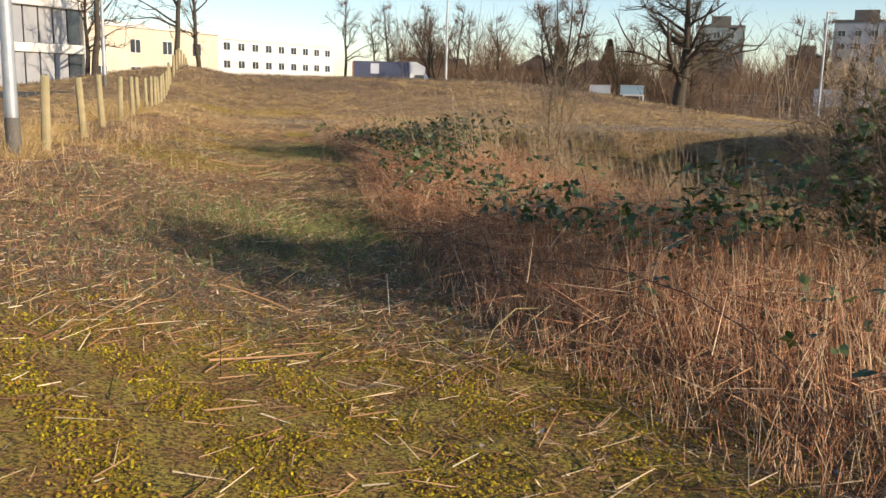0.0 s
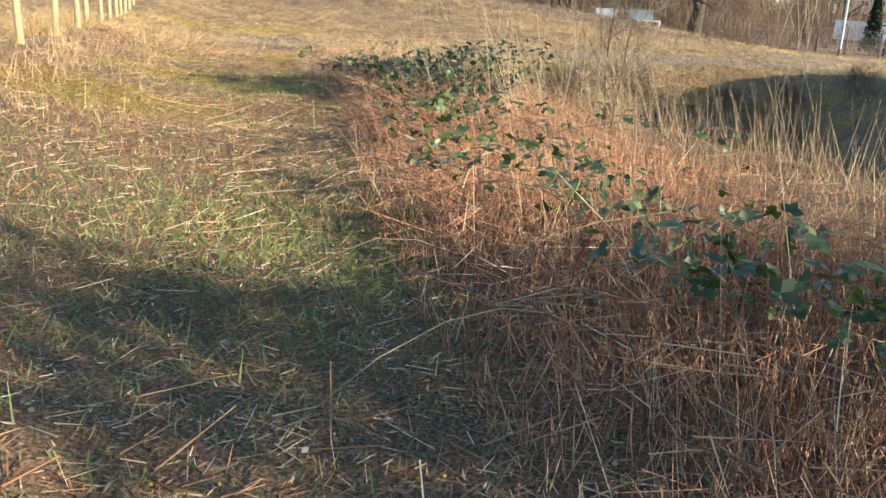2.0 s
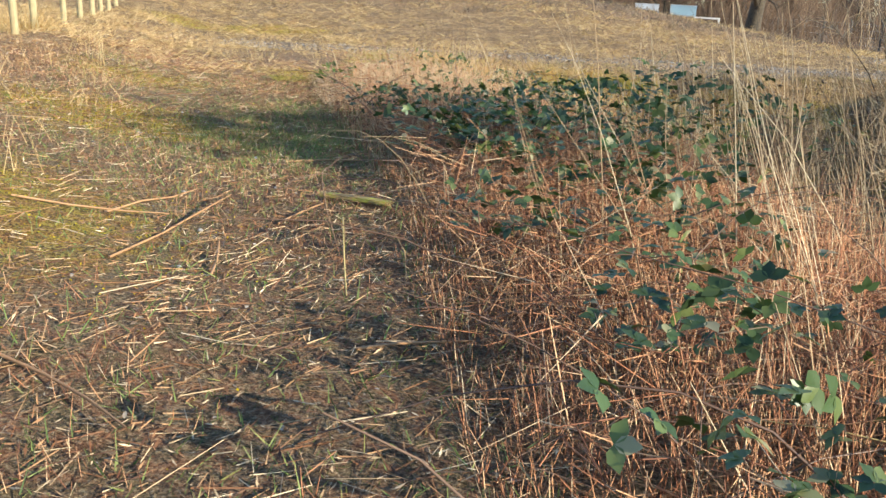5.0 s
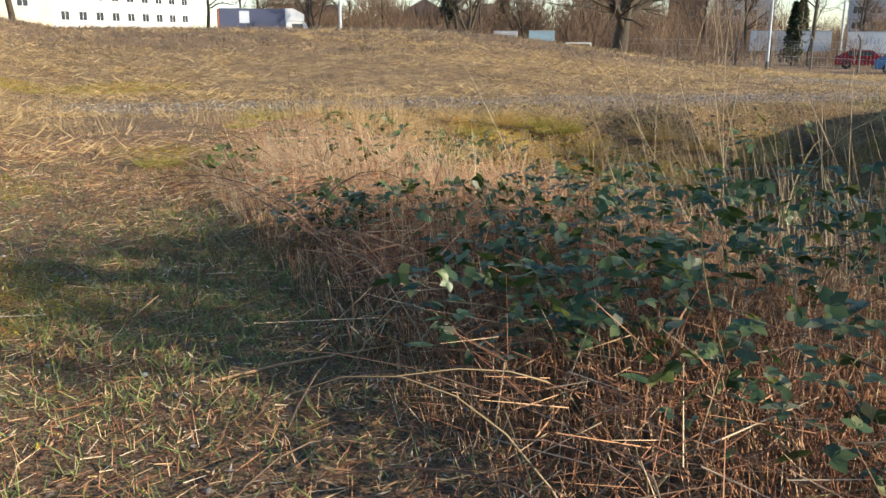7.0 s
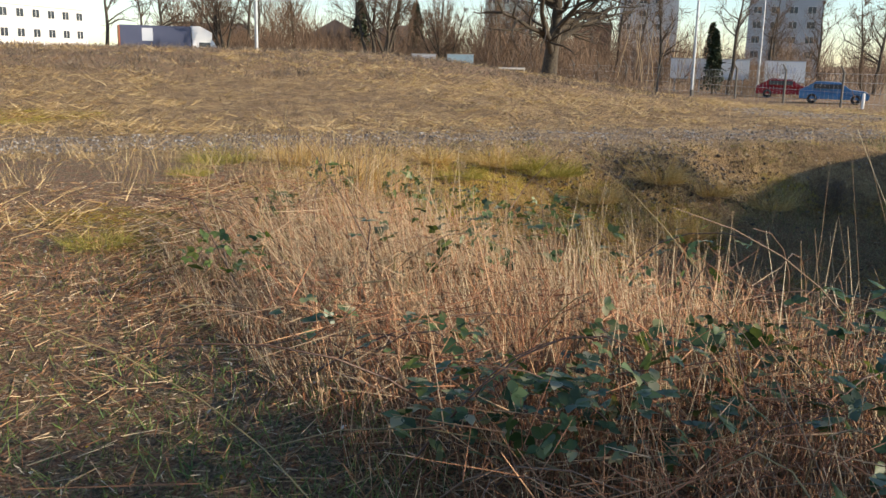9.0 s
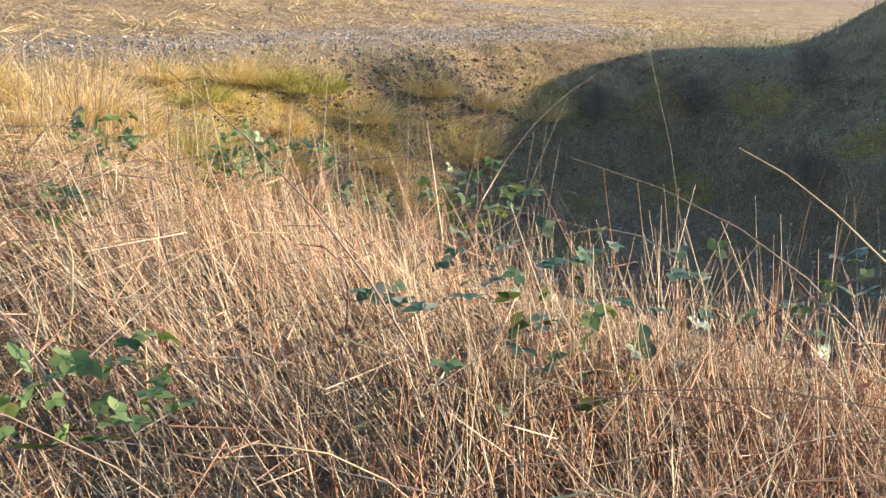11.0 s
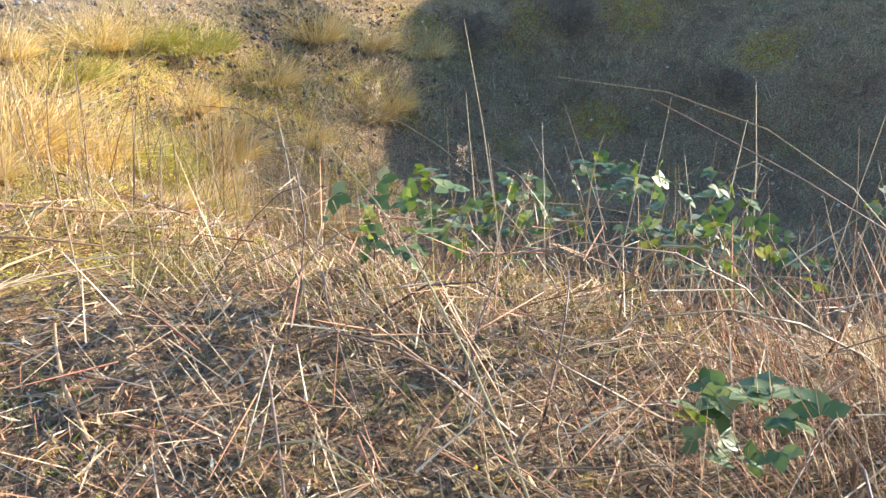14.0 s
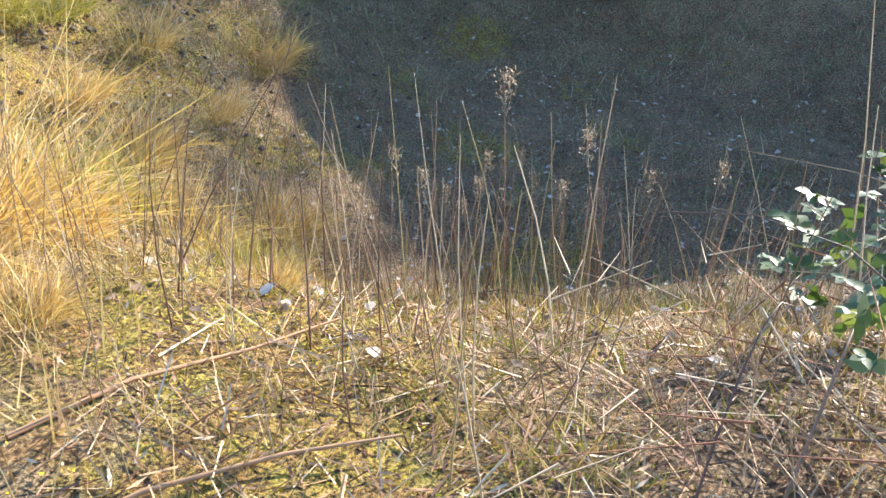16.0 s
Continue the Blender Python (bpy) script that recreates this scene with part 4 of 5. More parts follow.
copies(multi, [(-1.5, 112, 90, 0.75), (33, 125, 200, 0.9), (22, 112, 40, 0.7)])
birch = put(tree("birch_sapling", "slender pale birch sapling without leaves", "tree", "birch saplings", ("straw", "far_twig"), h=8, trunk_r=0.05, limbs=7, subs=2, twigs=5, first=0.4, reach=0.2, twig_r=0.006, twig_len=0.7), 31, 88)
copies(birch, [(31 + 1.5 * math.sin(i * 2.3) + i * 0.55, 86 + 4 * math.cos(i * 1.7), i * 71 % 360, 0.75 + 0.3 * (i * 37 % 10) / 10) for i in range(1, 13)])


def far_scrub(n, x0, x1, y0, y1, lo, hi, r):
    """Leafless thickets: fans of stems from common feet, each thicket with a height of its own."""
    feet = max(3, n // 60)
    c = RNG.integers(0, feet, n)
    fx, fy, fh = RNG.uniform(x0, x1, feet), RNG.uniform(y0, y1, feet), lo + (hi - lo) * RNG.uniform(0, 1, feet) ** 1.6
    x, y = fx[c] + RNG.normal(0, 0.8, n), fy[c] + RNG.normal(0, 0.8, n)
    way = np.stack([RNG.normal(0, 0.42, n), RNG.normal(0, 0.42, n), np.ones(n)], -1)
    up = RNG.uniform(0, 0.55, n) * fh[c]
    return strands(on_ground(x, y, up), way, fh[c] * RNG.uniform(0.35, 1.0, n) * 0.75, r * RNG.uniform(0.4, 1.3, n), 0.22, 2, 3, 0, 0.2)


stuff("far_woodland", [far_scrub(12000, -12, 60, 128, 165, 3.0, 11.0, 0.04), far_scrub(10000, 22, 110, 95, 140, 2.5, 8, 0.035), far_scrub(4500, -9, 30, 112, 128, 1.5, 4.2, 0.04), far_scrub(3000, 24, 48, 76, 96, 0.8, 3.6, 0.02), far_scrub(1500, 100, 260, 100, 220, 4, 11, 0.05), far_scrub(1200, -140, -50, 130, 220, 4, 10, 0.05)], M["far_twig"], "brown leafless woodland and hedges in the distance", "woodland")


def conifer(h, r):
    n = 2600
    t = RNG.uniform(0, 1, n) ** 0.7
    a = RNG.uniform(0, 2 * math.pi, n)
    d = r * (1 - t) ** 0.8 * RNG.uniform(0.5, 1.05, n) * (0.85 + 0.2 * np.sin(a * 3 + t * 9))
    p = np.stack([np.cos(a) * d, np.sin(a) * d, 0.4 + t * (h - 0.4)], -1)
    return scatter(LEAF_V, LEAF_F, p, turned(n, 0.9), RNG.uniform(0.25, 0.6, n))


fir = tagged(new("conifer"), "dark green conifer with a pointed crown", "tree", "conifers")
part("trunk", mesh_from("trunk", *tubes(np.array([[(0, 0, -0.2), (0, 0, 8.0)]]), np.array([[0.18, 0.04]]), 7), M["bark"]), fir)
part("crown", mesh_from("crown", *conifer(9, 1.9), M["ivy"]), fir)
put(fir, 17.5, 142)
copies(fir, [(25, 140, 40, 1.05), (36.5, 81.5, 10, 0.55), (58, 118, 80, 0.8)])


def shade_tree(x, y, h, r, rz):
    """An added short-trunked tree whose round leafy crown throws shade from out of view."""
    root = tagged(new("ivy_clad_tree"), "added tree out of view, its uneven evergreen crown shading the trodden strip", "tree", "ivy-clad trees")
    a, b2 = grow(h=h, trunk_r=0.1, limbs=8, subs=3, twigs=4, first=0.72, reach=0.3, twig_r=0.006, twig_len=0.5)
    part("trunk", mesh_from("trunk", *a, M["bark"], True), root)
    n = 1000
    d = RNG.normal(size=(n, 3))
    d /= np.linalg.norm(d, axis=1, keepdims=True)
    d *= (RNG.uniform(0.2, 1.0, (n, 1)) ** 0.5) * (0.8 + 0.3 * np.sin(d[:, :1] * 5 + d[:, 1:2] * 4 + 2 * d[:, 2:]))
    p = d * np.array([r, r, rz]) + np.array([0, 0, h - rz * 0.8])
    tagged(part("crown", mesh_from("crown", *scatter(LEAF_V, LEAF_F, p, turned(n, 0.9), RNG.uniform(0.1, 0.2, n)), M["ivy"]), root), kind="stuff")
    return put(root, x, y)


# both stand outside the view, added to cast shade on the trodden strip
shade_tree(10.4, 0.0, 5.5, 1.25, 0.95)
shade_tree(9.2, 10.9, 5.6, 1.8, 1.1)


# ---- built things ----
def box(bm, x0, x1, y0, y1, z0, z1, bevel=0.0):
    r = bmesh.ops.create_cube(bm, size=1)
    bmesh.ops.transform(bm, verts=r["verts"], matrix=Matrix.Translation(((x0 + x1) / 2, (y0 + y1) / 2, (z0 + z1) / 2)) @ Matrix.Diagonal((x1 - x0, y1 - y0, z1 - z0, 1)))
    if bevel:
        es = {e for v in r["verts"] for e in v.link_edges}
        bmesh.ops.bevel(bm, geom=list(es), offset=bevel, segments=2, affect="EDGES", clamp_overlap=True)


def boxes(name, mat, *sizes, bevel=0.0):
    bm = bmesh.new()
    for s in sizes:
        box(bm, *s, bevel=bevel)
    me = bpy.data.meshes.new(name)
    bm.to_mesh(me)
    bm.free()
    me.materials.append(mat)
    return me


def rod(name, mat, pts, radii, sides=10):
    v, f = tubes(np.array([pts], float), np.array([radii], float), sides)
    me = mesh_from(name, v, f, mat, True)
    return me


# wooden posts
def post_mesh():
    bm = bmesh.new()
    prof = [(-0.3, 0.062), (0.0, 0.064), (0.5, 0.06), (1.0, 0.059), (1.03, 0.052), (1.04, 0.0)]
    n = 12
    rings = []
    for z, r in prof[:-1]:
        rings.append([bm.verts.new((r * (1 + 0.06 * math.sin(i * 2.1 + z * 3)) * math.cos(i * 2 * math.pi / n), r * (1 + 0.05 * math.cos(i * 1.7)) * math.sin(i * 2 * math.pi / n), z)) for i in range(n)])
    for a, b in zip(rings, rings[1:]):
        for i in range(n):
            bm.faces.new((a[i], a[(i + 1) % n], b[(i + 1) % n], b[i]))
    bm.faces.new(rings[-1])
    me = bpy.data.meshes.new("wooden_post")
    bm.to_mesh(me)
    bm.free()
    me.materials.append(M["wood"])
    return me


PM = post_mesh()
POSTS = [0, 3.4, 5.9, 9.2, 12.2, 13.7, 16.6, 18.6, 20.5, 22.0, 23.5, 25.2, 26.8, 28.4, 30, 33.2, 36.4, 39.6, 42.8, 46, 49.2, 52.4, 55.6, 58.8, 62]
for i, d in enumerate(POSTS):
    ob = new("wooden_post", PM)
    ob.matrix_basis = place_at(-5.4 - 0.242 * d, 12 + 0.97 * d, -0.02, i * 77, 1.0) @ pose(0, 0, 0, 2 * math.sin(i * 5.1), 2 * math.cos(i * 3.3), 0)
    tagged(ob, "round weathered wooden post in a fence row", "post", "row of wooden posts")


def lamp_post(x, y, h, r, label):
    root = tagged(new("lamp_post"), label, "lamp post", "lamp posts")
    part("sleeve", rod("sleeve", M["concrete"], [(0, 0, -0.2), (0, 0, 0.5)], [r * 1.12, r * 1.12]), root)
    part("pole", rod("pole", M["galv"], [(0, 0, 0.45), (0, 0, h * 0.5), (0, 0, h)], [r, r * 0.9, r * 0.7]), root)
    part("lamp_head", boxes("lamp_head", M["galv"], (-0.1, 0.75, -0.12, 0.12, h - 0.05, h + 0.08), bevel=0.03), root)
    return put(root, x, y)


lamp_post(-5.62, 11.55, 8, 0.085, "grey galvanised lamp post with a dark sleeve at its foot")
lamp_post(-0.1, 74.2, 8, 0.11, "tall pale lamp post behind the mound")
lamp_post(31.5, 76, 9, 0.11, "tall pale lamp post beside the boards")
lamp_post(-15.4, 40.5, 7, 0.08, "slim grey lamp post behind the wooden posts")
lamp_post(41, 82, 9, 0.1, "tall grey lamp post by the road")


def building_frame(x, y, z):
    u = Vector((0.42, 0.907, 0)).normalized()
    w = Vector((-u.y, u.x, 0))
    m = Matrix((( u.x, w.x, 0, x), (u.y, w.y, 0, y), (0, 0, 1, z), (0, 0, 0, 1)))
    return m


def window_thing(w, h, mullion=True):
    return boxes("frame", M["white_wall"], (-w / 2 - 0.07, w / 2 + 0.07, -0.06, 0, h, h + 0.07), (-w / 2 - 0.07, w / 2 + 0.07, -0.12, 0, -0.07, 0), (-w / 2 - 0.07, -w / 2, -0.06, 0, 0, h), (w / 2, w / 2 + 0.07, -0.06, 0, 0, h), (-0.04, 0.04, -0.055, 0, 0.002, h - 0.002)), boxes("pane", M["glass"], (-w / 2 + 0.002, w / 2 - 0.002, -0.03, 0, 0.002, h - 0.002))


def house_block(label, x, y, z, length, depth, h, wall, rows, cols, ww, wh, first, step, pitch0, roof="band"):
    root = tagged(new("building"), label, "building")
    root.matrix_basis = building_frame(x, y, z)
    part("wall", boxes("wall", M[wall], (-length, 0, 0, depth, 0, h)), root)
    part("roof", boxes("roof", M[roof], (-length - 0.2, 0.2, -0.2, depth + 0.2, h + 0.004, h + 0.45)), root)
    fr, pn = window_thing(ww, wh)
    for r in range(rows):
        for c in range(cols):
            wx = -pitch0 - c * step
            win = part("window", fr, root, pose(wx, -0.004, first + r * 2.95))
            part("pane", pn, win, pose(0, 0, 0))
    # windows on the gable end
    for r in range(rows):
        win = part("window", fr, root, pose(0.004, depth * 0.5, first + r * 2.95, 0, 0, 90))
        part("pane", pn, win, pose(0, 0, 0))
    return root


house_block("white three-storey block with rows of small windows", -23, 182, -0.8, 37, 13, 8.6, "white_wall", 3, 9, 1.7, 1.2, 1.0, 3.9, 2.2)
house_block("cream rendered block behind bare trees", -28.4, 112, -0.6, 42, 12, 7.2, "cream_wall", 2, 8, 1.5, 1.4, 1.6, 5.0, 4.0)


def panel_building(x, y, z, length):
    root = tagged(new("office_building"), "two-storey office block with grey panels between white bands", "building")
    root.matrix_basis = building_frame(x, y, z)
    part("wall", boxes("wall", M["dark"], (-length, 0, 0.2, 14, 0.2, 6.3)), root)
    part("roof", boxes("roof", M["band"], (-length, 0.3, -0.3, 14.3, 5.75, 6.6), bevel=0.04), root)
    part("floor_band", boxes("floor_band", M["band"], (-length, 0.12, -0.14, 14.1, 2.75, 3.35), bevel=0.03), root)
    part("plinth", boxes("plinth", M["band"], (-length, 0.1, -0.1, 14.1, -0.6, 0.3), bevel=0.03), root)
    part("corner_column", boxes("corner_column", M["band"], (-0.35, 0.11, -0.12, 0.4, 0.3, 5.75), bevel=0.02), root)
    pm = boxes("panel", M["panel"], (0.06, 1.14, 0.06, 0.16, 0, 2.36), bevel=0.015)
    gm = boxes("pane", M["glass"], (0.06, 1.14, 0.08, 0.16, 0, 2.36))
    for i in range(int(length / 1.2)):
        for zz in (0.34, 3.38):
            part("panel" if i > 0 else "pane", pm if i > 0 else gm, root, pose(-0.4 - (i + 1) * 1.2, 0, zz))
    return root


panel_building(-25.5, 64, 0.1, 48)


def low_kerb(name, label, cat, mat, x, y, turn, size):
    ob = new(name, boxes(name, M[mat], size, bevel=0.03))
    put(ob, x, y, 0, turn)
    return tagged(ob, label, cat)


low_kerb("steel_beam", "low dark horizontal beam before the office block", "barrier", "dark", -17.2, 35.0, 72, (-9, 9, -0.1, 0.1, 0.0, 0.28))
low_kerb("road_barrier", "low white concrete road barrier", "barrier", "white_wall", 8.3, 127.4, 8, (-1.9, 1.9, -0.25, 0.25, -0.1, 0.75))


def sign_board(label, mat, x, y, zb, w, h, turn, lines=True):
    root = tagged(new("billboard"), label, "board", "boards along the road")
    gz = float(height(np.array([x]), np.array([y]))[0])
    lift = zb - gz
    part("panel", boxes("panel", M[mat], (-w / 2, w / 2, -0.04, 0.04, lift, lift + h), bevel=0.01), root)
    for z0 in (lift + h + 0.002, lift - 0.06):
        part("rail", boxes("rail", M["galv"], (-w / 2 - 0.05, w / 2 + 0.05, -0.06, 0.06, z0, z0 + 0.058)), root)
    leg = boxes("leg", M["galv"], (-0.05, 0.05, 0.045, 0.13, -0.3, lift + h))
    for sx in (-w * 0.35, w * 0.35):
        part("leg", leg, root, pose(sx, 0, 0))
    if lines:
        bars = boxes("print", M["ink"], *[(-w * 0.4 + 0.28 * i, -w * 0.4 + 0.28 * i + 0.16, -0.046, -0.041, lift + h * 0.42, lift + h * (0.62 + 0.1 * (i % 3))) for i in range(8)])
        part("print", bars, root)
    return put(root, x, y, 0, turn)


sign_board("white printed billboard on two posts", "board", 36.3, 85.2, 0.25, 2.9, 1.6, -28)
sign_board("pale blue-white billboard on two posts", "board", 39.3, 83.5, 0.25, 3.0, 1.6, -28, False)
sign_board("white printed billboard on two posts", "board", 42.9, 81.2, 0.15, 3.2, 1.65, -28)
sign_board("small blue board beyond the fence", "board_blue", 21.2, 103, 0.8, 2.6, 1.0, -15, False)
sign_board("small grey board beyond the fence", "ink", 17.7, 104, 0.85, 2.4, 0.9, -13, False)


def fence_post():
    root = tagged(new("concrete_fence_post"), "dark concrete fence post with an angled top", "fence post", "concrete fence posts")
    part("shaft", boxes("shaft", M["concrete"], (-0.06, 0.06, -0.06, 0.06, -0.3, 2.15), bevel=0.015), root)
    part("angled_arm", rod("angled_arm", M["concrete"], [(0, 0, 2.1), (-0.32, 0, 2.48)], [0.06, 0.045], 6), root)
    return root


FENCE = [(34.2 - 3.7 * i / 12, 57.4 + 62.6 * i / 12) for i in range(13)]
fp = put(fence_post(), *FENCE[0], 0, 10)
copies(fp, [(x, y, 10, 1.0) for x, y in FENCE[1:]])
wires = []
for zz in (0.3, 0.9, 1.5, 2.0):
    wires.append(tubes(np.array([[(x, y, float(height(np.array([x]), np.array([y]))[0]) + zz) for x, y in FENCE]]), np.full((1, 13), 0.008), 4))
mesh_wire = []
for (x, y), (x2, y2) in zip(FENCE, FENCE[1:]):
    for i in range(14):
        k = i / 14
        b = (x + (x2 - x) * k, y + (y2 - y) * k)
        z = float(height(np.array([b[0]]), np.array([b[1]]))[0])
        mesh_wire.append(tubes(np.array([[(b[0], b[1], z), (b[0], b[1], z + 2.0)]]), np.full((1, 2), 0.005), 3))
stuff("wire_fence", wires + mesh_wire, M["galv"], "thin wire mesh strung between the concrete posts", "wire fence")
ob = new("goal_frame", boxes("goal_frame", M["white_wall"], (-0.75, 0.75, -0.05, 0.05, 0.62, 0.72), (-0.75, -0.65, -0.05, 0.05, -0.1, 0.62), (0.65, 0.75, -0.05, 0.05, -0.1, 0.62), bevel=0.01))
tagged(put(ob, 13.3, 64.0, 0, -20), "low white tubular frame beside the oak", "frame")
ob = new("marker_post", rod("marker_post", M["white_wall"], [(0, 0, -0.2), (0, 0, 0.8), (0, 0, 0.85)], [0.07, 0.07, 0.03]))
tagged(put(ob, 26.0, 51.2), "short white marker post in the grass", "post")


# vehicles
def wheel_part(root, x, y, r, wd):
    w = part("wheel", rod("tyre", M["rubber"], [(0, -wd / 2, 0), (0, -wd / 2 + 0.01, 0), (0, wd / 2 - 0.01, 0), (0, wd / 2, 0)], [r * 0.5, r, r, r * 0.5], 18), root, pose(x, y, r))
    part("rim", rod("rim", M["galv"], [(0, -wd / 2 - 0.01, 0), (0, wd / 2 + 0.01, 0)], [r * 0.55, r * 0.55], 12), w)


def profile_solid(name, mat, pts, y0, y1, inset=0.0):
    bm = bmesh.new()
    a = [bm.verts.new((x, y0 + (inset if z > 0.95 else 0), z)) for x, z in pts]
    b = [bm.verts.new((x, y1 - (inset if z > 0.95 else 0), z)) for x, z in pts]
    n = len(pts)
    bm.faces.new(a)
    bm.faces.new(b[::-1])
    for i in range(n):
        bm.faces.new((a[i], b[i], b[(i + 1) % n], a[(i + 1) % n]))
    bmesh.ops.recalc_face_normals(bm, faces=bm.faces)
    bmesh.ops.bevel(bm, geom=list(bm.edges), offset=0.04, segments=2, affect="EDGES", clamp_overlap=True)
    me = bpy.data.meshes.new(name)
    bm.to_mesh(me)
    bm.free()
    me.materials.append(mat)
    return me


car = tagged(new("car"), "dark red hatchback on the road behind the fence", "car")
part("body", profile_solid("body", M["red_paint"], [(-2.1, 0.3), (2.1, 0.3), (2.15, 0.62), (1.95, 0.82), (1.0, 0.93), (0.35, 1.38), (-1.1, 1.45), (-1.85, 1.0), (-2.12, 0.85)], -0.86, 0.86, 0.12), car)
part("side_windows", boxes("side_windows", M["glass"], (-1.25, 0.45, -0.865, 0.865, 0.98, 1.28), bevel=0.03), car)
for wx in (-1.3, 1.35):
    for wy in (-0.8, 0.8):
        wheel_part(car, wx, wy, 0.32, 0.2)
put(car, 39.0, 75.3, 0, -35)
blue_car = copy_thing(car, Matrix())
blue_car.matrix_basis = place_at(36.9, 67.2, 0, -38, 1.0)
tagged(blue_car, "dark blue hatchback parked by the fence", "car")
for piece in blue_car.children:
    if piece.name.startswith("body"):
        piece.data = piece.data.copy()
        piece.data.materials[0] = M["blue_paint"]

truck = tagged(new("truck"), "box lorry with a slate-blue body and a white cab", "truck")
part("cargo_box", boxes("cargo_box", M["truck_blue"], (-4.6, 2.0, -1.2, 1.2, 0.9, 3.45), bevel=0.04), truck)
part("rear_door", boxes("rear_door", M["orange"], (-4.72, -4.61, -1.18, 1.18, 0.92, 3.4), bevel=0.02), truck)
part("notice", boxes("notice", M["ink"], (-2.6, -1.6, -1.215, -1.205, 2.0, 3.2)), truck)
part("wind_deflector", profile_solid("wind_deflector", M["truck_white"], [(2.05, 2.2), (4.0, 2.2), (4.05, 2.9), (2.9, 3.5), (2.05, 3.5)], -1.15, 1.15), truck)
part("cab", profile_solid("cab", M["truck_white"], [(2.1, 0.7), (4.5, 0.7), (4.55, 1.4), (4.1, 2.19), (2.1, 2.19)], -1.1, 1.1), truck)
part("cab_window", boxes("cab_window", M["glass"], (2.7, 3.9, -1.105, 1.105, 1.45, 2.0), bevel=0.04), truck)
part("chassis", boxes("chassis", M["dark"], (-4.4, 4.2, -0.9, 0.9, 0.5, 0.69)), truck)
for wx in (-3.2, 3.4):
    for wy in (-0.95, 0.95):
        wheel_part(truck, wx, wy, 0.45, 0.3)
put(truck, -6.8, 110, -0.75, 8)


# distant houses and towers
def gable_house(x, y, z, turn, w, d, h, ridge):
    root = tagged(new("house"), "brown brick gabled house among trees", "house", "brick houses")
    part("wall", boxes("wall", M["brick"], (-w / 2, w / 2, -d / 2, d / 2, 0, h)), root)
    bm = bmesh.new()
    pts = [(-w / 2 - 0.3, h + 0.004), (w / 2 + 0.3, h + 0.004), (0, ridge)]
    a = [bm.verts.new((px, -d / 2 - 0.3, pz)) for px, pz in pts]
    b = [bm.verts.new((px, d / 2 + 0.3, pz)) for px, pz in pts]
    for f in ((a[0], a[1], a[2]), (b[2], b[1], b[0]), (a[0], b[0], b[1], a[1]), (a[1], b[1], b[2], a[2]), (a[2], b[2], b[0], a[0])):
        bm.faces.new(f)
    me = bpy.data.meshes.new("roof")
    bm.to_mesh(me)
    bm.free()
    me.materials.append(M["roof"])
    part("roof", me, root)
    fr, pn = window_thing(1.1, 1.2)
    for wx in (-w / 4, w / 4):
        win = part("window", fr, root, pose(wx, -d / 2 - 0.004, 1.0))
        part("pane", pn, win)
    root.matrix_basis = pose(x, y, z, 0, 0, turn)
    return root


hs = gable_house(15.8, 155, 0.6, -8, 9, 10, 3.2, 6.0)
for x, y, t in ((26, 160, 10), (-2, 172, 80)):
    copy_thing(hs, pose(x, y, 0.2, 0, 0, t))


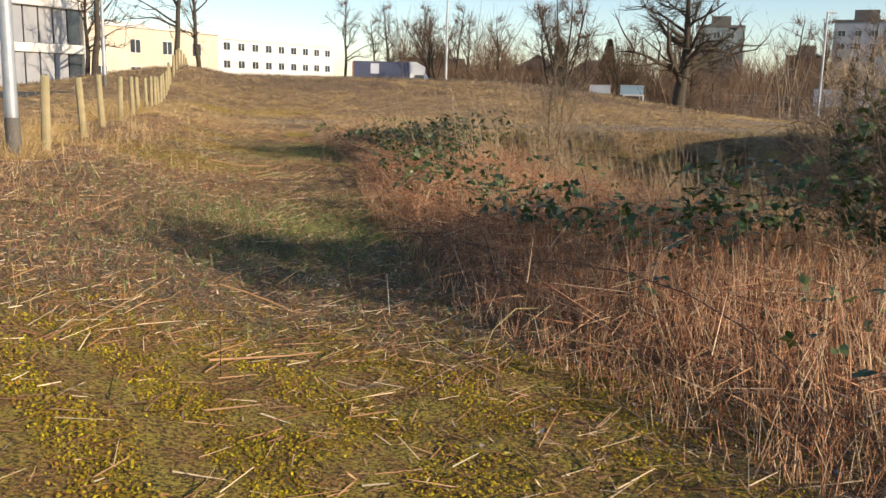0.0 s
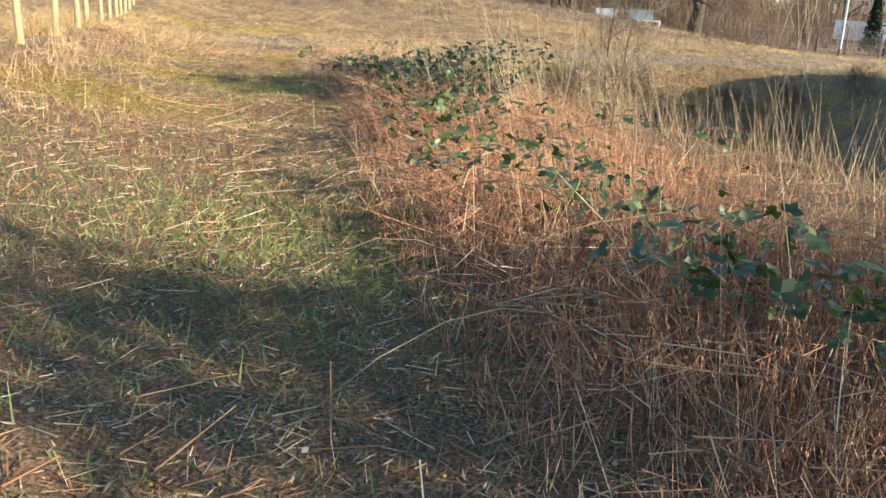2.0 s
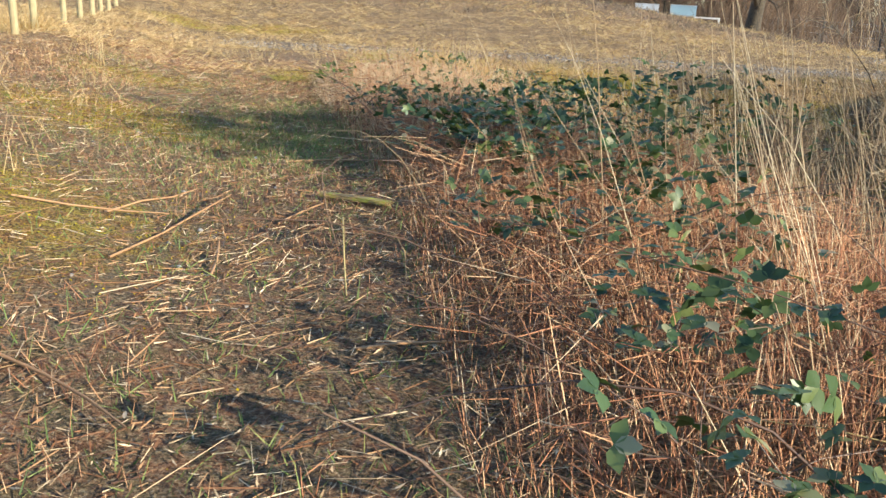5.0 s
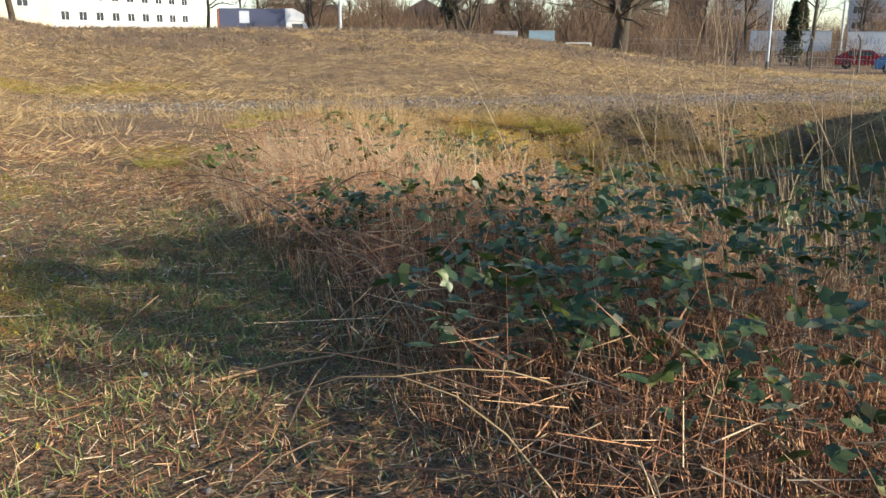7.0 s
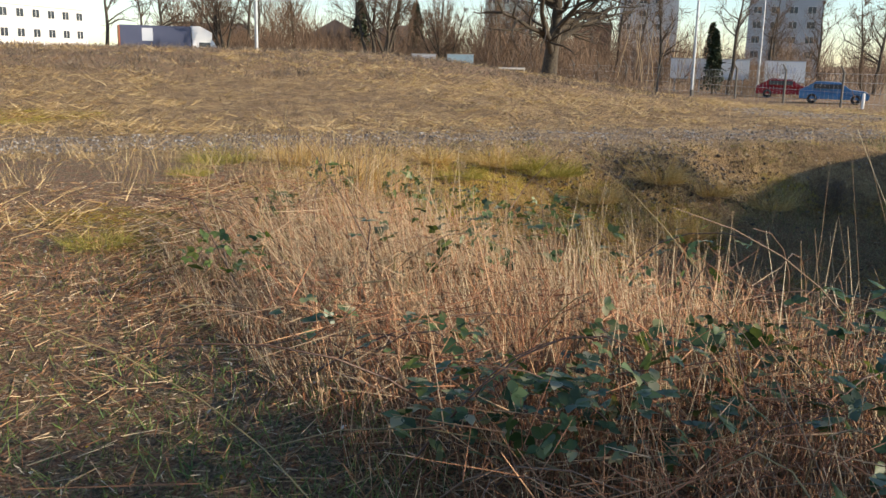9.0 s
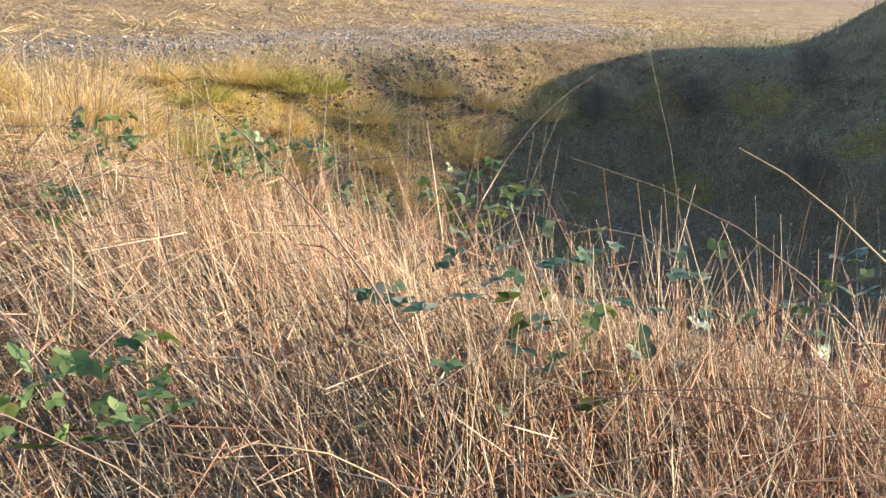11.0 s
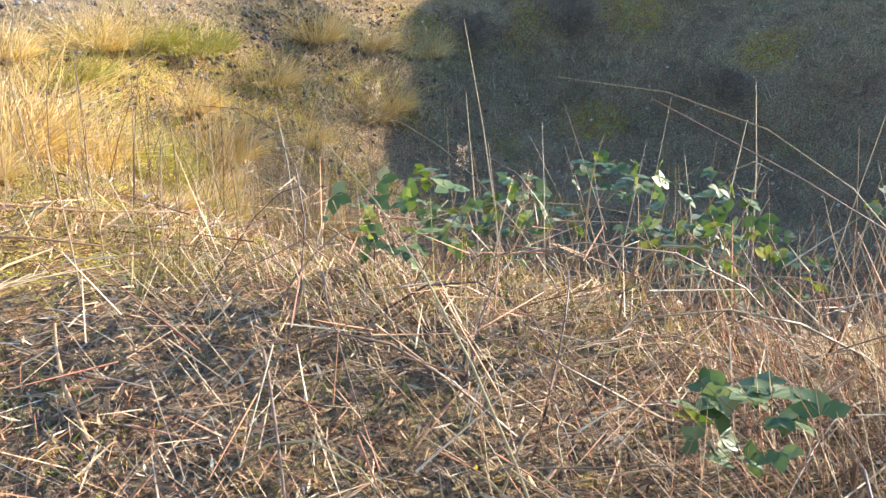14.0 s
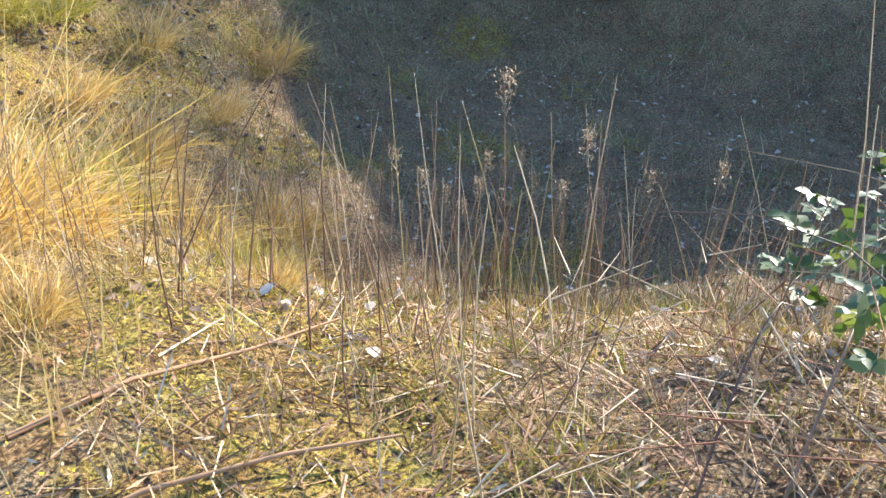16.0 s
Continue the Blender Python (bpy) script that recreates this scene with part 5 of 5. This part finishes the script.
def tower(label, mat, x, y, w, d, h, turn):
    root = tagged(new("tower_block"), label, "tower block", "tower blocks")
    part("wall", boxes("wall", M[mat], (-w / 2, w / 2, -d / 2, d / 2, -1, h)), root)
    part("roof", boxes("roof", M["concrete"], (-w / 2 - 0.1, w / 2 + 0.1, -d / 2 - 0.1, d / 2 + 0.1, h + 0.004, h + 0.6), (-w / 5, w / 5, -d / 4, d / 4, h + 0.604, h + 3)), root)
    fr, pn = window_thing(1.5, 1.3)
    for r in range(int(h / 2.9)):
        for c in range(max(1, int(w / 3.4))):
            win = part("window", fr, root, pose(-w / 2 + 1.7 + c * 3.4, -d / 2 - 0.004, 0.9 + r * 2.9))
            part("pane", pn, win)
    root.matrix_basis = pose(x, y, -1, 0, 0, turn)
    return root


tower("teal-grey tower block rising over the trees", "tower_teal", 69.9, 233.6, 11.7, 12, 18, -18)
tower("grey tower block rising over the trees", "tower_grey", 96.9, 211.6, 13, 12, 18.5, -26)
tower("pale grey tower block rising over the trees", "tower_grey", 112, 181, 14, 12, 16.5, -33)
tower("low brown block behind the bare trees", "brick", 90, 227, 9, 10, 11, -24)

# mossy plank, long sticks and a scrap of litter on the strip
ob = new("plank", boxes("plank", M["mossy_wood"], (-0.27, 0.27, -0.045, 0.045, 0, 0.03), bevel=0.01))
tagged(put(ob, -1.9, 15.4, 0.03, -18), "mossy yellow-green weathered plank at the bramble edge", "plank")
STICKS = [(-2.88, 14.6, 79, 1.5), (-3.2, 15.1, 68, 0.9), (-2.48, 13.95, 100, 0.6), (-2.2, 15.0, 52, 0.4), (-2.55, 12.2, -35, 0.8), (-1.35, 12.9, 8, 0.5), (-3.4, 14.6, 15, 0.9), (-2.2, 16.9, 25, 0.9), (-1.2, 5.6, 170, 0.5), (-0.9, 4.4, 30, 0.6), (-2.4, 27.0, -50, 0.9), (-2.7, 26.6, 20, 0.8), (-1.9, 27.3, -30, 1.1), (-2.9, 25.9, 60, 0.7)]
for x, y, a, ln in STICKS:
    c, s = math.cos(radians(a)), math.sin(radians(a))
    pts = []
    for k in (0, 0.35, 0.7, 1.0):
        px, py = x + (k - 0.5) * ln * c, y + (k - 0.5) * ln * s + 0.04 * math.sin(k * 4)
        pts.append((px, py, float(height(np.array([px]), np.array([py]))[0]) + 0.012 + 0.05 * k))
    ob = new("stick", rod("stick", M["litter"], pts, [0.008, 0.007, 0.006, 0.004], 6))
    tagged(ob, "pale dry broken stick lying on the litter", "stick", "dry sticks")
ob = new("paper_scrap", mesh_from("paper_scrap", LEAF_V * 0.09, LEAF_F, M["board"]))
tagged(put(ob, -4.1, 11.8, 0.03, 40), "crumpled white scrap of paper on the straw", "litter")
